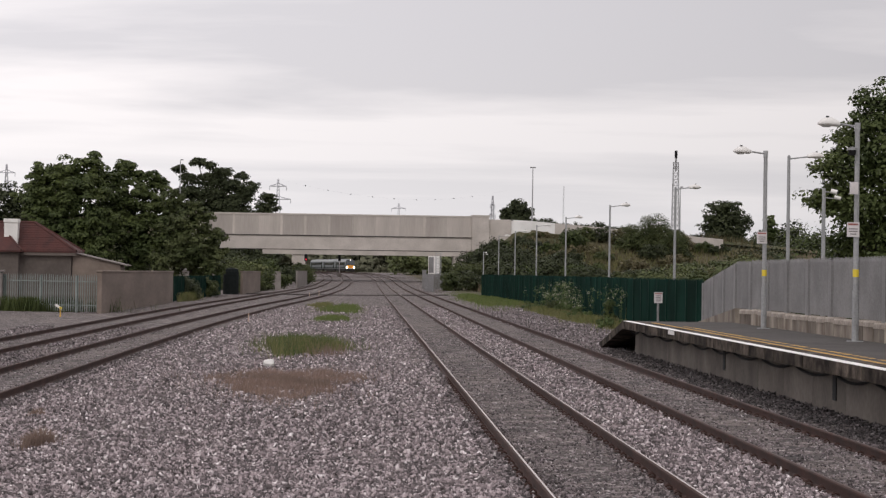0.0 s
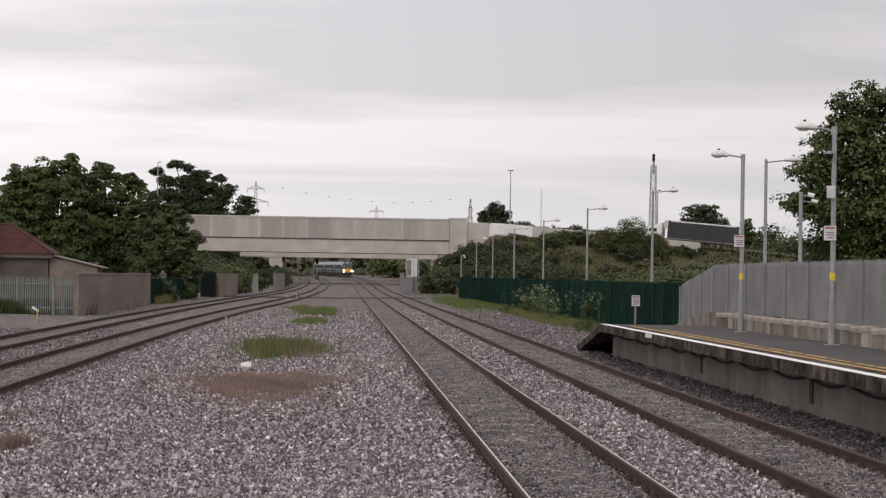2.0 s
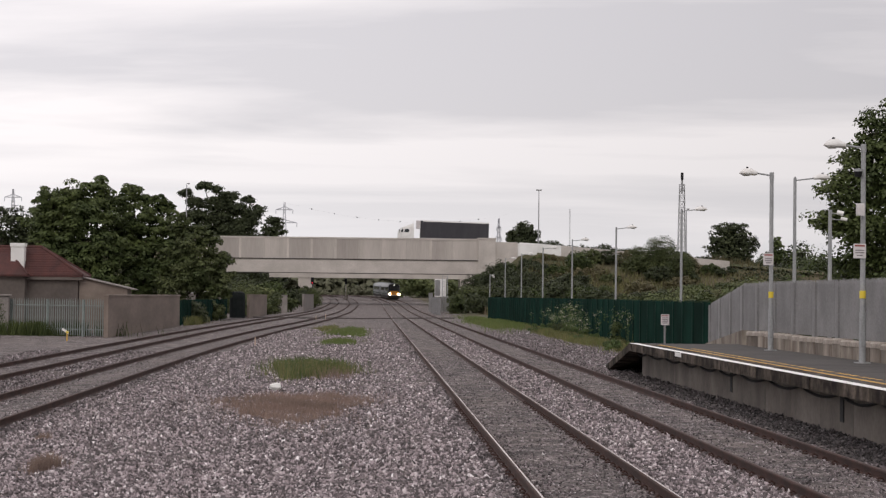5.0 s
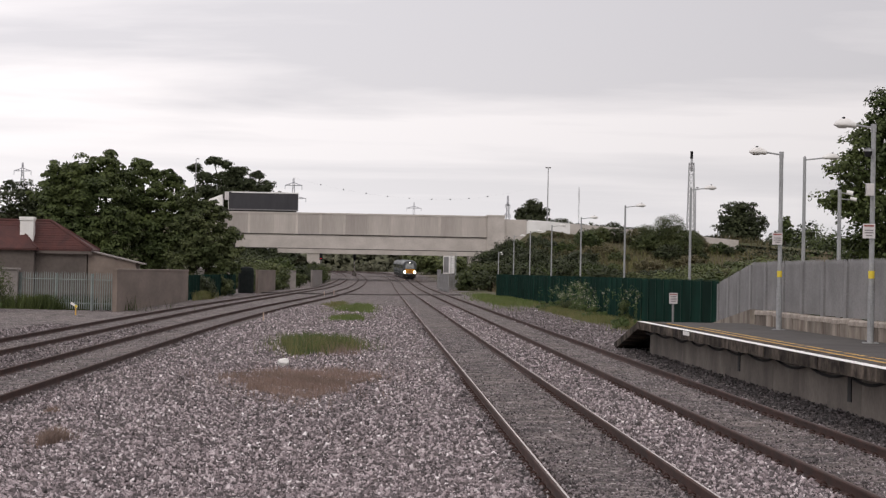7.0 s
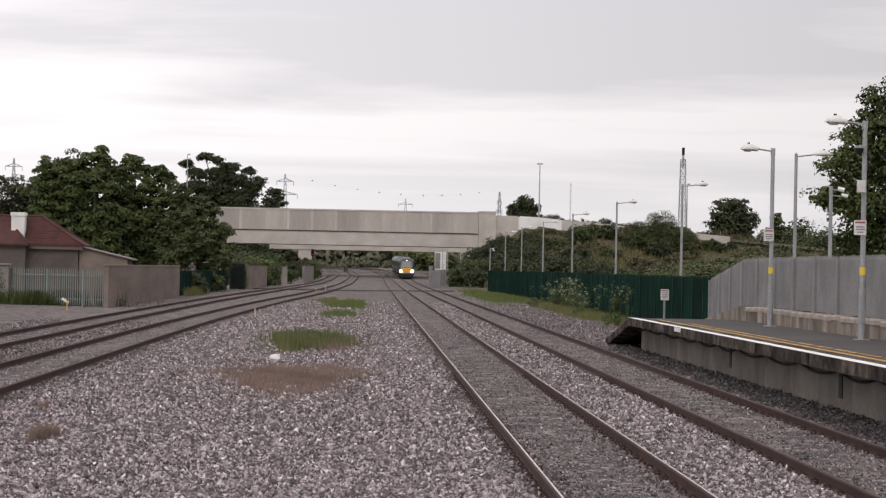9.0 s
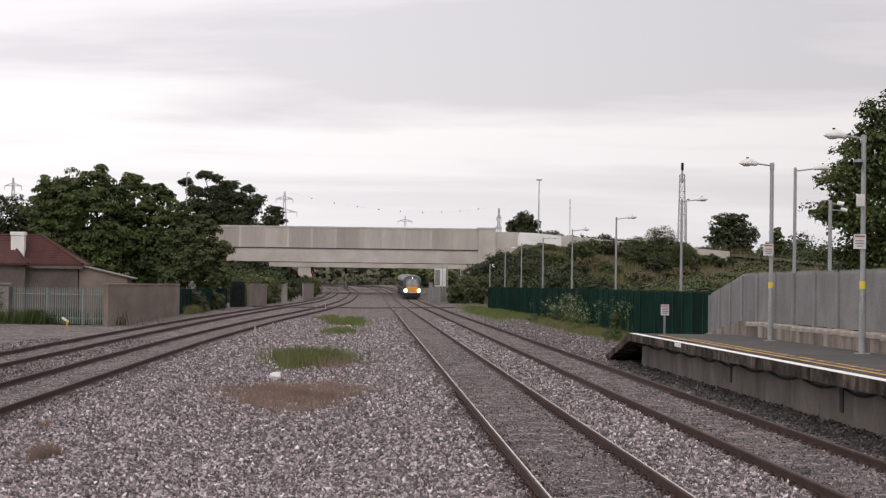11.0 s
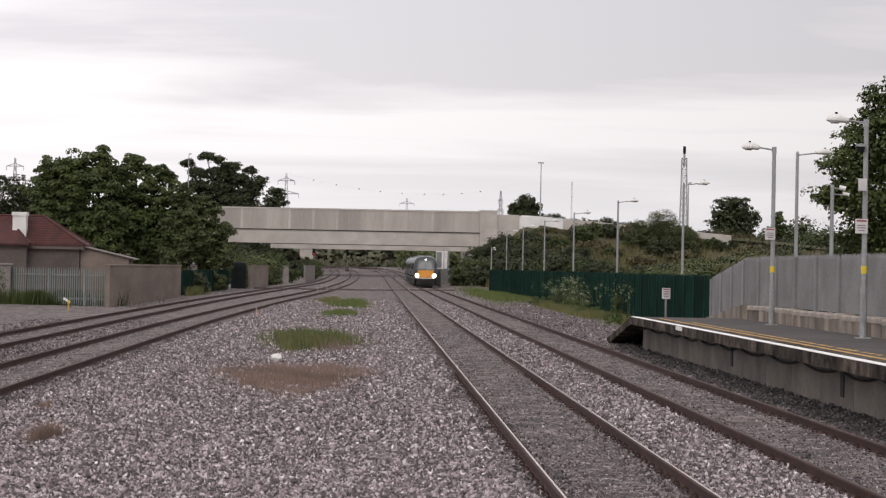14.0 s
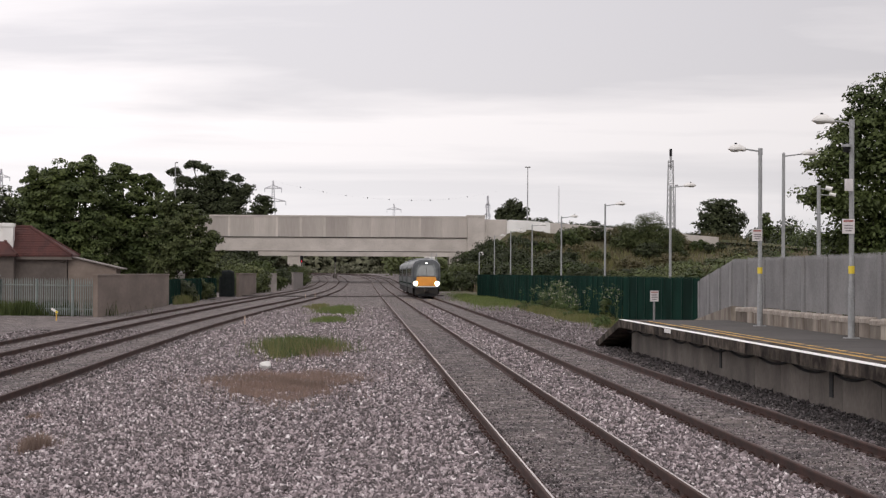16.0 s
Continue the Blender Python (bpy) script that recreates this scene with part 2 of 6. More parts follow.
M_LEAF = leaf_material("sycamore_leaf", (0.038, 0.054, 0.016), (0.078, 0.098, 0.030))
M_LEAF_DARK = leaf_material("dark_leaf", (0.028, 0.036, 0.015), (0.046, 0.056, 0.024))
M_LEAF_LIGHT = leaf_material("light_leaf", (0.115, 0.130, 0.050), (0.080, 0.098, 0.038))
M_LEAF_OLIVE = leaf_material("olive_ash_leaf", (0.042, 0.055, 0.018), (0.076, 0.088, 0.032))
M_WEED = leaf_material("fresh_weed_leaf", (0.085, 0.120, 0.038), (0.060, 0.090, 0.028))
M_GRASS = leaf_material("meadow_grass", (0.125, 0.140, 0.045), (0.17, 0.155, 0.070))
M_DRY = leaf_material("dry_stems", (0.275, 0.195, 0.160), (0.195, 0.140, 0.115))
M_GRASS_BRIGHT = leaf_material("verge_grass_blades", (0.100, 0.148, 0.038), (0.135, 0.152, 0.052))
M_FLOWER = leaf_material("pale_seed_heads", (0.48, 0.45, 0.38), (0.36, 0.33, 0.26))


# ---- mesh helpers ----
class Shape:
    """Collects vertices and faces."""

    def __init__(self):
        self.v, self.f = [], []

    def add(self, verts, faces):
        k = len(self.v)
        self.v += [tuple(p) for p in verts]
        self.f += [tuple(i + k for i in f) for f in faces]
        return self

    def box(self, x0, y0, z0, x1, y1, z1, m=None, bevel=0.0):
        b = bevel
        if not b:
            vs = [(x, y, z) for z in (z0, z1) for y in (y0, y1) for x in (x0, x1)]
            fs = [(0, 2, 3, 1), (4, 5, 7, 6), (0, 1, 5, 4), (2, 6, 7, 3), (0, 4, 6, 2), (1, 3, 7, 5)]
        else:
            # upright prism with cut corners and a chamfered top
            ring = [(x0 + b, y0), (x1 - b, y0), (x1, y0 + b), (x1, y1 - b), (x1 - b, y1), (x0 + b, y1), (x0, y1 - b), (x0, y0 + b)]
            cx, cy = (x0 + x1) / 2, (y0 + y1) / 2
            inner = [(x - math.copysign(b, x - cx), y - math.copysign(b, y - cy)) for x, y in ring]
            vs = [(*p, z0) for p in ring] + [(*p, z1 - b) for p in ring] + [(*p, z1) for p in inner]
            fs = [tuple(range(7, -1, -1)), tuple(range(16, 24))]
            fs += [(r * 8 + i, r * 8 + (i + 1) % 8, r * 8 + 8 + (i + 1) % 8, r * 8 + 8 + i) for r in (0, 1) for i in range(8)]
        if m is not None:
            vs = [m @ Vector(p) for p in vs]
        return self.add(vs, fs)

    def tube(self, p, q, r, r2=None, n=8, caps=True):
        p, q = Vector(p), Vector(q)
        r2 = r if r2 is None else r2
        a = (q - p).normalized()
        s = a.cross((0, 0, 1) if abs(a.z) < 0.9 else (1, 0, 0)).normalized()
        t = a.cross(s)
        vs = [c + (s * math.cos(w) + t * math.sin(w)) * k for c, k in ((p, r), (q, r2)) for w in [2 * math.pi * i / n for i in range(n)]]
        fs = [(i, (i + 1) % n, n + (i + 1) % n, n + i) for i in range(n)]
        if caps:
            fs += [tuple(range(n - 1, -1, -1)), tuple(range(n, 2 * n))]
        return self.add(vs, fs)

    def run(self, pts, r, n=6):
        """One bent hose through the points."""
        rings, pts = [], [Vector(p) for p in pts]
        for i, p in enumerate(pts):
            a = (pts[min(i + 1, len(pts) - 1)] - pts[max(i - 1, 0)]).normalized()
            s = a.cross((0, 0, 1)).normalized()
            t = a.cross(s)
            rings.append([p + (s * math.cos(w) + t * math.sin(w)) * r for w in [2 * math.pi * k / n for k in range(n)]])
        return self.loft(rings)

    def loft(self, rings, closed=True, caps=True):
        n = len(rings[0])
        vs = [p for ring in rings for p in ring]
        fs = [(k * n + i, k * n + (i + 1) % n, (k + 1) * n + (i + 1) % n, (k + 1) * n + i) for k in range(len(rings) - 1) for i in range(n if closed else n - 1)]
        if caps:
            fs += [tuple(range(n - 1, -1, -1)), tuple(range((len(rings) - 1) * n, len(rings) * n))]
        return self.add(vs, fs)

    def mesh(self, name, mat, smooth=False):
        me = bpy.data.meshes.new(name)
        me.from_pydata(self.v, [], self.f)
        if smooth:
            me.polygons.foreach_set("use_smooth", [True] * len(me.polygons))
        for m in (mat if isinstance(mat, (list, tuple)) else [mat]):
            me.materials.append(m)
        me.update()
        return me


def thing(name, label, category, group="", kind="", at=(0, 0, 0)):
    ob = new(name)
    ob.empty_display_size = 0.2
    ob.location = at
    return tagged(ob, label, category, group, kind)


def solid(name, shape, mat, label="", category="", group="", kind="", smooth=False):
    return tagged(new(name, shape.mesh(name, mat, smooth)), label, category, group, kind)


def part(name, shape, mat, parent, label="", smooth=False, kind=""):
    me = shape if isinstance(shape, bpy.types.Mesh) else shape.mesh(name, mat, smooth)
    ob = new(name, me)
    ob.parent = parent
    return tagged(ob, label, kind=kind)


def quads(name, verts, mat):
    """One mesh of loose four-cornered faces from an (n, 4, 3) array."""
    n = len(verts)
    me = bpy.data.meshes.new(name)
    me.vertices.add(4 * n)
    me.vertices.foreach_set("co", np.ascontiguousarray(verts, dtype=np.float32).ravel())
    me.loops.add(4 * n)
    me.loops.foreach_set("vertex_index", np.arange(4 * n, dtype=np.int32))
    me.polygons.add(n)
    me.polygons.foreach_set("loop_start", np.arange(0, 4 * n, 4, dtype=np.int32))
    me.polygons.foreach_set("loop_total", np.full(n, 4, dtype=np.int32))
    me.materials.append(mat)
    me.update(calc_edges=True)
    return me


def unit(v):
    return v / np.maximum(np.linalg.norm(v, axis=-1, keepdims=True), 1e-9)


def leaves(rng, centres, radii, n, size, squash=0.8, core=0.15):
    """n leaves, most of them on the upper skins of clumps, a few inside: (n, 4, 3) corners."""
    k = rng.integers(0, len(centres), n)
    d = unit(rng.normal(size=(n, 3)))
    d[:, 2] = np.where(rng.random(n) < 0.68, np.abs(d[:, 2]), d[:, 2])
    r = radii[k] * np.where(rng.random(n) < core, rng.uniform(0.2, 0.75, n), rng.uniform(0.76, 1.10, n))
    c = centres[k] + d * r[:, None] * [1, 1, squash]
    nrm = unit(d + rng.normal(size=(n, 3)) * 0.42 + [0, 0, 0.45])
    a = unit(np.cross(nrm, rng.normal(size=(n, 3))))
    b = np.cross(nrm, a)
    s = size * rng.uniform(0.6, 1.3, n)[:, None]
    return np.stack([c - a * s, c - b * s * 0.6, c + a * s, c + b * s * 0.6], 1)


# ---- the lie of the land ----
GRADE_Y = [0, 290, 340, 375, 425, 512, 561, 620, 800, 4000]
GRADE_Z = [0, 0.0, 0.2, 0.45, 0.95, 1.62, 2.15, 2.35, 2.45, 2.45]
ROAD = [(-300, 404, 9.0), (-140, 404, 12.6), (-60, 404, 12.95), (-25, 404, 13.0), (0, 404, 12.85), (29, 404, 12.15), (38, 403, 11.6), (48, 401, 10.8), (58, 398, 9.95), (68, 394, 9.05), (76, 390, 8.3), (100, 378, 6.0), (140, 355, 3.0), (190, 330, 1.5)]


def dense(points, step):
    """A smooth line through the points, resampled (Catmull-Rom)."""
    p = np.array(points, float)
    p = np.vstack([2 * p[0] - p[1], p, 2 * p[-1] - p[-2]])
    out = []
    for i in range(1, len(p) - 2):
        a, b, c, d = p[i - 1:i + 3]
        n = max(1, int(np.linalg.norm(c - b) / step))
        for k in range(n):
            t = k / n
            out.append(0.5 * (2 * b + (c - a) * t + (2 * a - 5 * b + 4 * c - d) * t * t + (3 * b - a - 3 * c + d) * t ** 3))
    out.append(p[-2])
    return np.array(out)


def grade(y):
    return np.interp(y, GRADE_Y, GRADE_Z)


ROAD_LINE = dense(ROAD, 3.0)


def land(x, y):
    """Height of the ground: track bed, and the road's embankment on both sides of the line."""
    x, y = np.asarray(x, float), np.asarray(y, float)
    z = grade(y) - 0.16
    d2 = (x[..., None] - ROAD_LINE[:, 0]) ** 2 + (y[..., None] - ROAD_LINE[:, 1]) ** 2
    k = d2.argmin(-1)
    away = np.sqrt(d2.min(-1))
    bank = ROAD_LINE[k, 2] - 0.15 - np.clip(away - 4.5, 0, 1.8) * 1.1 - np.maximum(away - 6.3, 0) * 0.20
    side = np.clip((x - 17.0) / 12.0, 0, 1) + np.clip((-31.0 - x) / 8.0, 0, 1)
    z = np.where(bank > z, z + (bank - z) * side, z)
    return z + np.clip((x - 17) / 20, 0, 1) * 0.6


# ---- ground ----
def build_ground():
    xs = np.unique(np.concatenate([np.linspace(-1500, -60, 20), np.linspace(-60, 120, 121), np.linspace(120, 1500, 20)]))
    ys = np.unique(np.concatenate([np.linspace(-60, 20, 9), np.linspace(20, 200, 91), np.linspace(200, 520, 107), np.linspace(520, 4000, 40)]))
    gx, gy = np.meshgrid(xs, ys)
    z = land(gx, gy)
    bumps = np.array([noise.noise(Vector((x * 0.35, y * 0.2, 0))) for x, y in zip(gx.ravel(), gy.ravel())]).reshape(gx.shape)
    z = z + bumps * 0.03 * (np.abs(gx) < 60)
    n, w = gx.size, len(xs)
    s = Shape()
    s.v = list(zip(gx.ravel().tolist(), gy.ravel().tolist(), z.ravel().tolist()))
    s.f = [(j * w + i, j * w + i + 1, (j + 1) * w + i + 1, (j + 1) * w + i) for j in range(len(ys) - 1) for i in range(w - 1)]
    me = s.mesh("ground", [M_BALLAST, M_EARTH], True)
    fx = np.array([(xs[i] + xs[i + 1]) / 2 for i in range(w - 1)])
    fy = np.array([(ys[j] + ys[j + 1]) / 2 for j in range(len(ys) - 1)])
    cx, cy = np.meshgrid(fx, fy)
    edge = 11.6 + 0.6 * np.sin(cy * 0.21)
    earth = (cx > edge) | (cx < -26 - (cy > 260) * -12) | (cy > 700)
    me.polygons.foreach_set("material_index", earth.ravel().astype(np.int32))
    ob = tagged(new("ground", me), "grey crushed stone ballast with grassy earth beyond", "ground", kind="structure")
    return ob


build_ground()

# ---- tracks ----
CENTRE_B = [(6.36, -20), (6.36, 60), (6.36, 150), (6.38, 230), (6.42, 300), (6.3, 375), (6.04, 425), (3.9, 512), (0.0, 561), (-4.3, 597), (-11, 640), (-20, 682), (-36, 740), (-58, 800), (-97, 880)]
LINE_B = dense([(x, y, 0) for x, y in CENTRE_B], 2.0)[:, :2]


def beside(line, off):
    d = np.gradient(line, axis=0)
    d = unit(d)
    return line + np.stack([d[:, 1], -d[:, 0]], 1) * off


LINE_A = beside(LINE_B, -3.49)
LINE_D = dense([(x, y, 0) for x, y in [(-7.72, -20), (-7.72, 40), (-7.74, 70), (-7.6, 95), (-6.85, 137), (-5.6, 180), (-4.7, 223), (-3.9, 300), (-3.6, 375), (-4.0, 425), (-6.4, 512), (-10.3, 561), (-14.6, 597), (-21.5, 640), (-30.5, 682), (-46, 740), (-68, 800), (-107, 880)]], 2.0)[:, :2]
LINE_C = dense([(x, y, 0) for x, y in [(-11.35, -20), (-11.35, 60), (-11.4, 95), (-11.1, 140), (-10.2, 190), (-9.2, 240), (-8.1, 300), (-7.6, 375), (-8.0, 425), (-10.4, 512), (-14.3, 561), (-18.6, 597), (-25.5, 640), (-34.5, 682), (-50, 740), (-72, 800), (-111, 880)]], 2.0)[:, :2]
HALF = 0.8325


def rail_mesh(name, line, head):
    """A flat-bottomed rail swept along the line: foot, web and a rounded head of another material."""
    prof = [(-0.07, -0.16), (0.07, -0.16), (0.012, -0.125), (0.012, -0.045), (0.036, -0.035), (0.036, -0.010), (0.026, 0.0), (0.019, 0.001), (-0.008, 0.001), (-0.026, 0.0), (-0.036, -0.010), (-0.036, -0.035), (-0.012, -0.045), (-0.012, -0.125)]
    side = beside(line, 1.0) - line
    z = grade(line[:, 1])
    rings = [[(x + sx * u, y + sy * u, h + v) for u, v in prof] for (x, y), (sx, sy), h in zip(line.tolist(), side.tolist(), z.tolist())]
    s = Shape().loft(rings)
    me = s.mesh(name, [M_RAIL_SIDE, head])
    n = len(prof)
    me.polygons.foreach_set("material_index", [1 if k < (len(rings) - 1) * n and k % n == 7 else 0 for k in range(len(me.polygons))])
    return me


def build_track(line, head, label):
    track = thing("railway_track", label, "railway track", "tracks", "structure")
    keep = line[(line[:, 1] > 5) & (line[:, 1] < 860)]
    for off in (-HALF, HALF):
        part("rail", rail_mesh("rail", beside(keep, off), head), None, track)
    # the grit that fills the four-foot, a little below the rail heads
    inner, s = keep[keep[:, 1] < 700], Shape()
    a, b = beside(inner, -HALF + 0.09), beside(inner, HALF - 0.09)
    z = grade(inner[:, 1]) - 0.145
    rings = [[(p[0], p[1], h), (p[0] * 0.5 + q[0] * 0.5, p[1] * 0.5 + q[1] * 0.5, h + 0.015), (q[0], q[1], h)] for p, q, h in zip(a, b, z)]
    part("bed", s.loft(rings, closed=False, caps=False), M_FOUR, track, "brownish grit between the rails")
    return track


build_track(LINE_A, M_RAIL_TOP, "rusty rails with shiny worn heads on grey ballast")
build_track(LINE_B, M_RAIL_RUST_TOP, "rusty brown rails on ballast beside the platform")
build_track(LINE_D, M_RAIL_RUST_TOP, "rusty brown rails on ballast, curving away")
build_track(LINE_C, M_RAIL_RUST_TOP, "rusty brown rails on ballast, curving away")



def fastenings():
    """Spring clips on their pads, along the rails that lie nearest."""
    clip = Shape().box(0.045, -0.055, -0.155, 0.135, 0.055, -0.125, bevel=0.008)
    clip.run([(0.05, -0.04, -0.118), (0.085, -0.05, -0.085), (0.125, -0.02, -0.11), (0.125, 0.02, -0.11), (0.085, 0.05, -0.085), (0.05, 0.04, -0.118)], 0.011, n=5)
    me = clip.mesh("rail_clip", M_RAIL_SIDE)
    for track in [o for o in scene.objects if o.name.startswith("railway_track")][:2]:
        x0 = 2.87 if track.name == "railway_track" else 6.36
        for off in (-HALF, HALF):
            for k in range(42):
                for turn in (0, 180):
                    o = part("rail_clip", me, None, track)
                    o.matrix_basis = pose(x0 + off, 19.0 + k * 0.7, 0, rz=turn)


fastenings()

# ---- platform ----
PLAT_Z, EDGE_X, PLAT_END = 0.915, 8.3, 65.2


# Dark ballast and grit, toned down further for the shade of platform and ramp.
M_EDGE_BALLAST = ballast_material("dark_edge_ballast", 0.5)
M_FOOT = ballast_material("dark_shaded_grit", 0.22)


def build_platform():
    p = thing("platform", "concrete station platform with dark tarmac and painted edge lines", "platform", kind="structure")
    s = Shape()
    s.box(EDGE_X + 0.32, 10, PLAT_Z - 0.1, 11.85, PLAT_END, PLAT_Z)
    # the ramp at its end
    a, b = EDGE_X + 0.32, 11.85
    s.add([(a, PLAT_END, PLAT_Z), (b, PLAT_END, PLAT_Z), (b, 74, -0.05), (a, 72, -0.05), (a, PLAT_END, PLAT_Z - 0.12), (b, PLAT_END, PLAT_Z - 0.12), (b, 74, -0.17), (a, 72, -0.17)],
          [(0, 1, 2, 3), (7, 6, 5, 4), (0, 3, 7, 4), (1, 5, 6, 2), (3, 2, 6, 7)])
    part("surface", s, M_TARMAC, p, "dark tarmac surface")
    y, i = 20.0, 0
    while y < PLAT_END - 0.05:
        y2 = min(y + 2.74, PLAT_END)
        part("wall_panel", Shape().box(EDGE_X + 0.42, y + 0.012, -0.35, EDGE_X + 0.62, y2 - 0.012, PLAT_Z - 0.245), M_CONC_DARK, p)
        y = y2
    part("foot_grit", Shape().box(EDGE_X - 0.02, 15, -0.3, EDGE_X + 0.45, PLAT_END, -0.125), M_FOOT, p, "dark grit along the wall foot, its shade in the colour")
    part("edge_ballast", Shape().box(EDGE_X - 0.6, 15, -0.32, EDGE_X - 0.02, PLAT_END + 4, -0.14), M_EDGE_BALLAST, p, "dark ballast beside the platform, its shade in the colour", kind="stuff")
    part("cross_wall", Shape().box(EDGE_X + 0.62, PLAT_END - 0.3, -0.3, 11.8, PLAT_END - 0.1, PLAT_Z - 0.12), M_CONC_DARK, p)
    y, slab = 20.0, Shape().box(EDGE_X, 0.006, PLAT_Z - 0.24, EDGE_X + 0.62, 0.904, PLAT_Z + 0.002, bevel=0.012).mesh("coping_slab", M_COPING)
    while y < PLAT_END - 0.5:
        o = part("coping_slab", slab, None, p)
        o.location = (random.uniform(-0.008, 0.008), y, random.uniform(-0.006, 0.004))
        y += 0.91
    ramp_dir = math.atan2(-(PLAT_Z + 0.05), 72 - PLAT_END)
    for k in range(7):
        o = part("coping_slab", slab, None, p)
        o.location = (0, PLAT_END + k * 0.94, -0.14 * k * 0.94)
        o.rotation_euler = (ramp_dir, 0, 0)
        o.location.z = (1 - k * 0.94 / (72 - PLAT_END)) * (PLAT_Z + 0.05) - 0.05 - PLAT_Z * math.cos(ramp_dir)
        o.location.y = PLAT_END + k * 0.94 + PLAT_Z * math.sin(ramp_dir)
    part("edge_line", Shape().box(EDGE_X + 0.005, 15, PLAT_Z + 0.002, EDGE_X + 0.23, PLAT_END, PLAT_Z + 0.008), M_WHITE_LINE, p, "white painted edge line")
    part("safety_line", Shape().box(EDGE_X + 0.63, 15, PLAT_Z, EDGE_X + 0.74, PLAT_END - 2, PLAT_Z + 0.005), M_YELLOW, p, "worn yellow safety line")
    y = 24.0
    while y < 59:
        wear = random.uniform(0.25, 0.75)
        part("worn_dash", Shape().box(EDGE_X + 0.98, y, PLAT_Z, EDGE_X + 1.09, y + wear, PLAT_Z + 0.004), M_YELLOW, p, "worn remnant of a yellow line")
        y += wear + random.uniform(0.15, 0.5)
    return p


build_platform()


M_BLOCK = material("stained_wall_block", (0.30, 0.262, 0.22), (0.115, 0.088, 0.07), scale=1.3, fine=11, rough=0.95, mix=0.4, stretch_by=(1, 1, 0.35), vary=0.3)
M_CAP = material("chalky_cap_stone", (0.46, 0.41, 0.36), (0.24, 0.20, 0.17), scale=1.6, fine=14, rough=0.95, mix=0.5)


def build_back_wall():
    w = thing("low_wall", "low stained concrete block wall with pale cap stones", "wall", kind="structure")
    y = 25.0
    blk = Shape().box(11.86, 0.01, PLAT_Z, 12.2, 0.985, PLAT_Z + 0.36, bevel=0.025).mesh("block", M_BLOCK)
    cap = Shape().box(11.84, 0.02, PLAT_Z + 0.34, 12.22, 0.97, PLAT_Z + 0.475, bevel=0.035).mesh("cap_stone", M_CAP)
    while y < 64:
        for name, me in (("block", blk), ("cap_stone", cap)):
            o = part(name, me, None, w)
            o.location = (random.uniform(-0.01, 0.01), y, 0 if name == "block" else random.uniform(-0.03, 0.012))
        y += 1.0
    part("ramp_wall", Shape().add([(11.9, 65, 0.4), (12.25, 65, 0.4), (12.62, 74.5, -0.3), (12.28, 74.5, -0.3), (11.9, 65, PLAT_Z + 0.46), (12.25, 65, PLAT_Z + 0.46), (12.62, 74.5, 0.72), (12.28, 74.5, 0.72)],
         [(0, 3, 2, 1), (4, 5, 6, 7), (0, 1, 5, 4), (2, 3, 7, 6), (0, 4, 7, 3), (1, 2, 6, 5)]), M_BLOCK, w)
    return w


build_back_wall()


def pale_shape(h, w=0.065, t=0.02):
    """One W-section pale with a split pointed top, standing at the origin and facing -y."""
    pr = [(-w / 2, 0), (-w / 4, -t), (0, -t * 0.3), (w / 4, -t), (w / 2, 0), (0, 0.004)]
    rings = [[(x, y, z) for x, y in pr] for z in (0, h - 0.08)] + [[(x * 0.35, y * 0.4, h) for x, y in pr]]
    return Shape().loft(rings)


def palisade(name, pts, height, mat, label, pitch=0.155, width=0.065, single=False, span=2.75, group="", sloping=False, post_half=0.06):
    """A steel palisade along pts (x, y, z of its foot): posts, rails and pales, panel by panel with stepped tops."""
    fence = thing(name, label, "fence", group, "structure")
    line = dense(pts, 0.25)
    d = np.r_[0, np.cumsum(np.linalg.norm(np.diff(line[:, :2], axis=0), axis=1))]
    at = lambda s: np.array([np.interp(s, d, line[:, k]) for k in range(3)])
    pale = pale_shape(1.0, width)
    pale_me = pale.mesh("pale", mat)
    s0 = 0.0
    while s0 < d[-1] - 0.5:
        s1 = min(s0 + span, d[-1])
        p, q = at(s0), at(s1)
        u = (q - p)[:2] / np.linalg.norm((q - p)[:2])
        turn = math.atan2(u[1], u[0])
        sloped = sloping and abs(q[2] - p[2]) > 0.1
        foot = (p[2] + q[2]) / 2
        post = Shape().box(-post_half, -0.075, -0.1, post_half, 0.03, height - 0.06, pose(p[0], p[1], p[2], rz=math.degrees(turn)))
        part("post", post, mat, fence)
        for h in (0.35, height - 0.4):
            part("fence_rail", Shape().box(0, 0.0, h - 0.025, np.linalg.norm((q - p)[:2]), 0.05, h + 0.025, pose(p[0], p[1], foot, rz=math.degrees(turn))), mat, fence)
        n = int((s1 - s0) / pitch)
        if single:
            for k in range(n):
                c = at(s0 + (k + 0.5) * pitch)
                o = part("pale", pale_me, None, fence)
                o.matrix_basis = Matrix.Translation((c[0], c[1], foot)) @ Matrix.Rotation(turn + random.uniform(-0.03, 0.03), 4, "Z") @ Matrix.Rotation(random.uniform(-0.012, 0.012), 4, "Y") @ Matrix.Diagonal((1, 1, height + random.uniform(-0.02, 0.02), 1))
        else:
            s = Shape()
            for k in range(n):
                c = at(s0 + (k + 0.5) * pitch)
                m = Matrix.Translation((c[0], c[1], c[2] if sloped else foot)) @ Matrix.Rotation(turn, 4, "Z") @ Matrix.Diagonal((1, 1, height + random.uniform(-0.012, 0.012), 1))
                s.add([m @ Vector(v) for v in pale.v], pale.f)
            part("pales", s, mat, fence)
        s0 = s1
    return fence


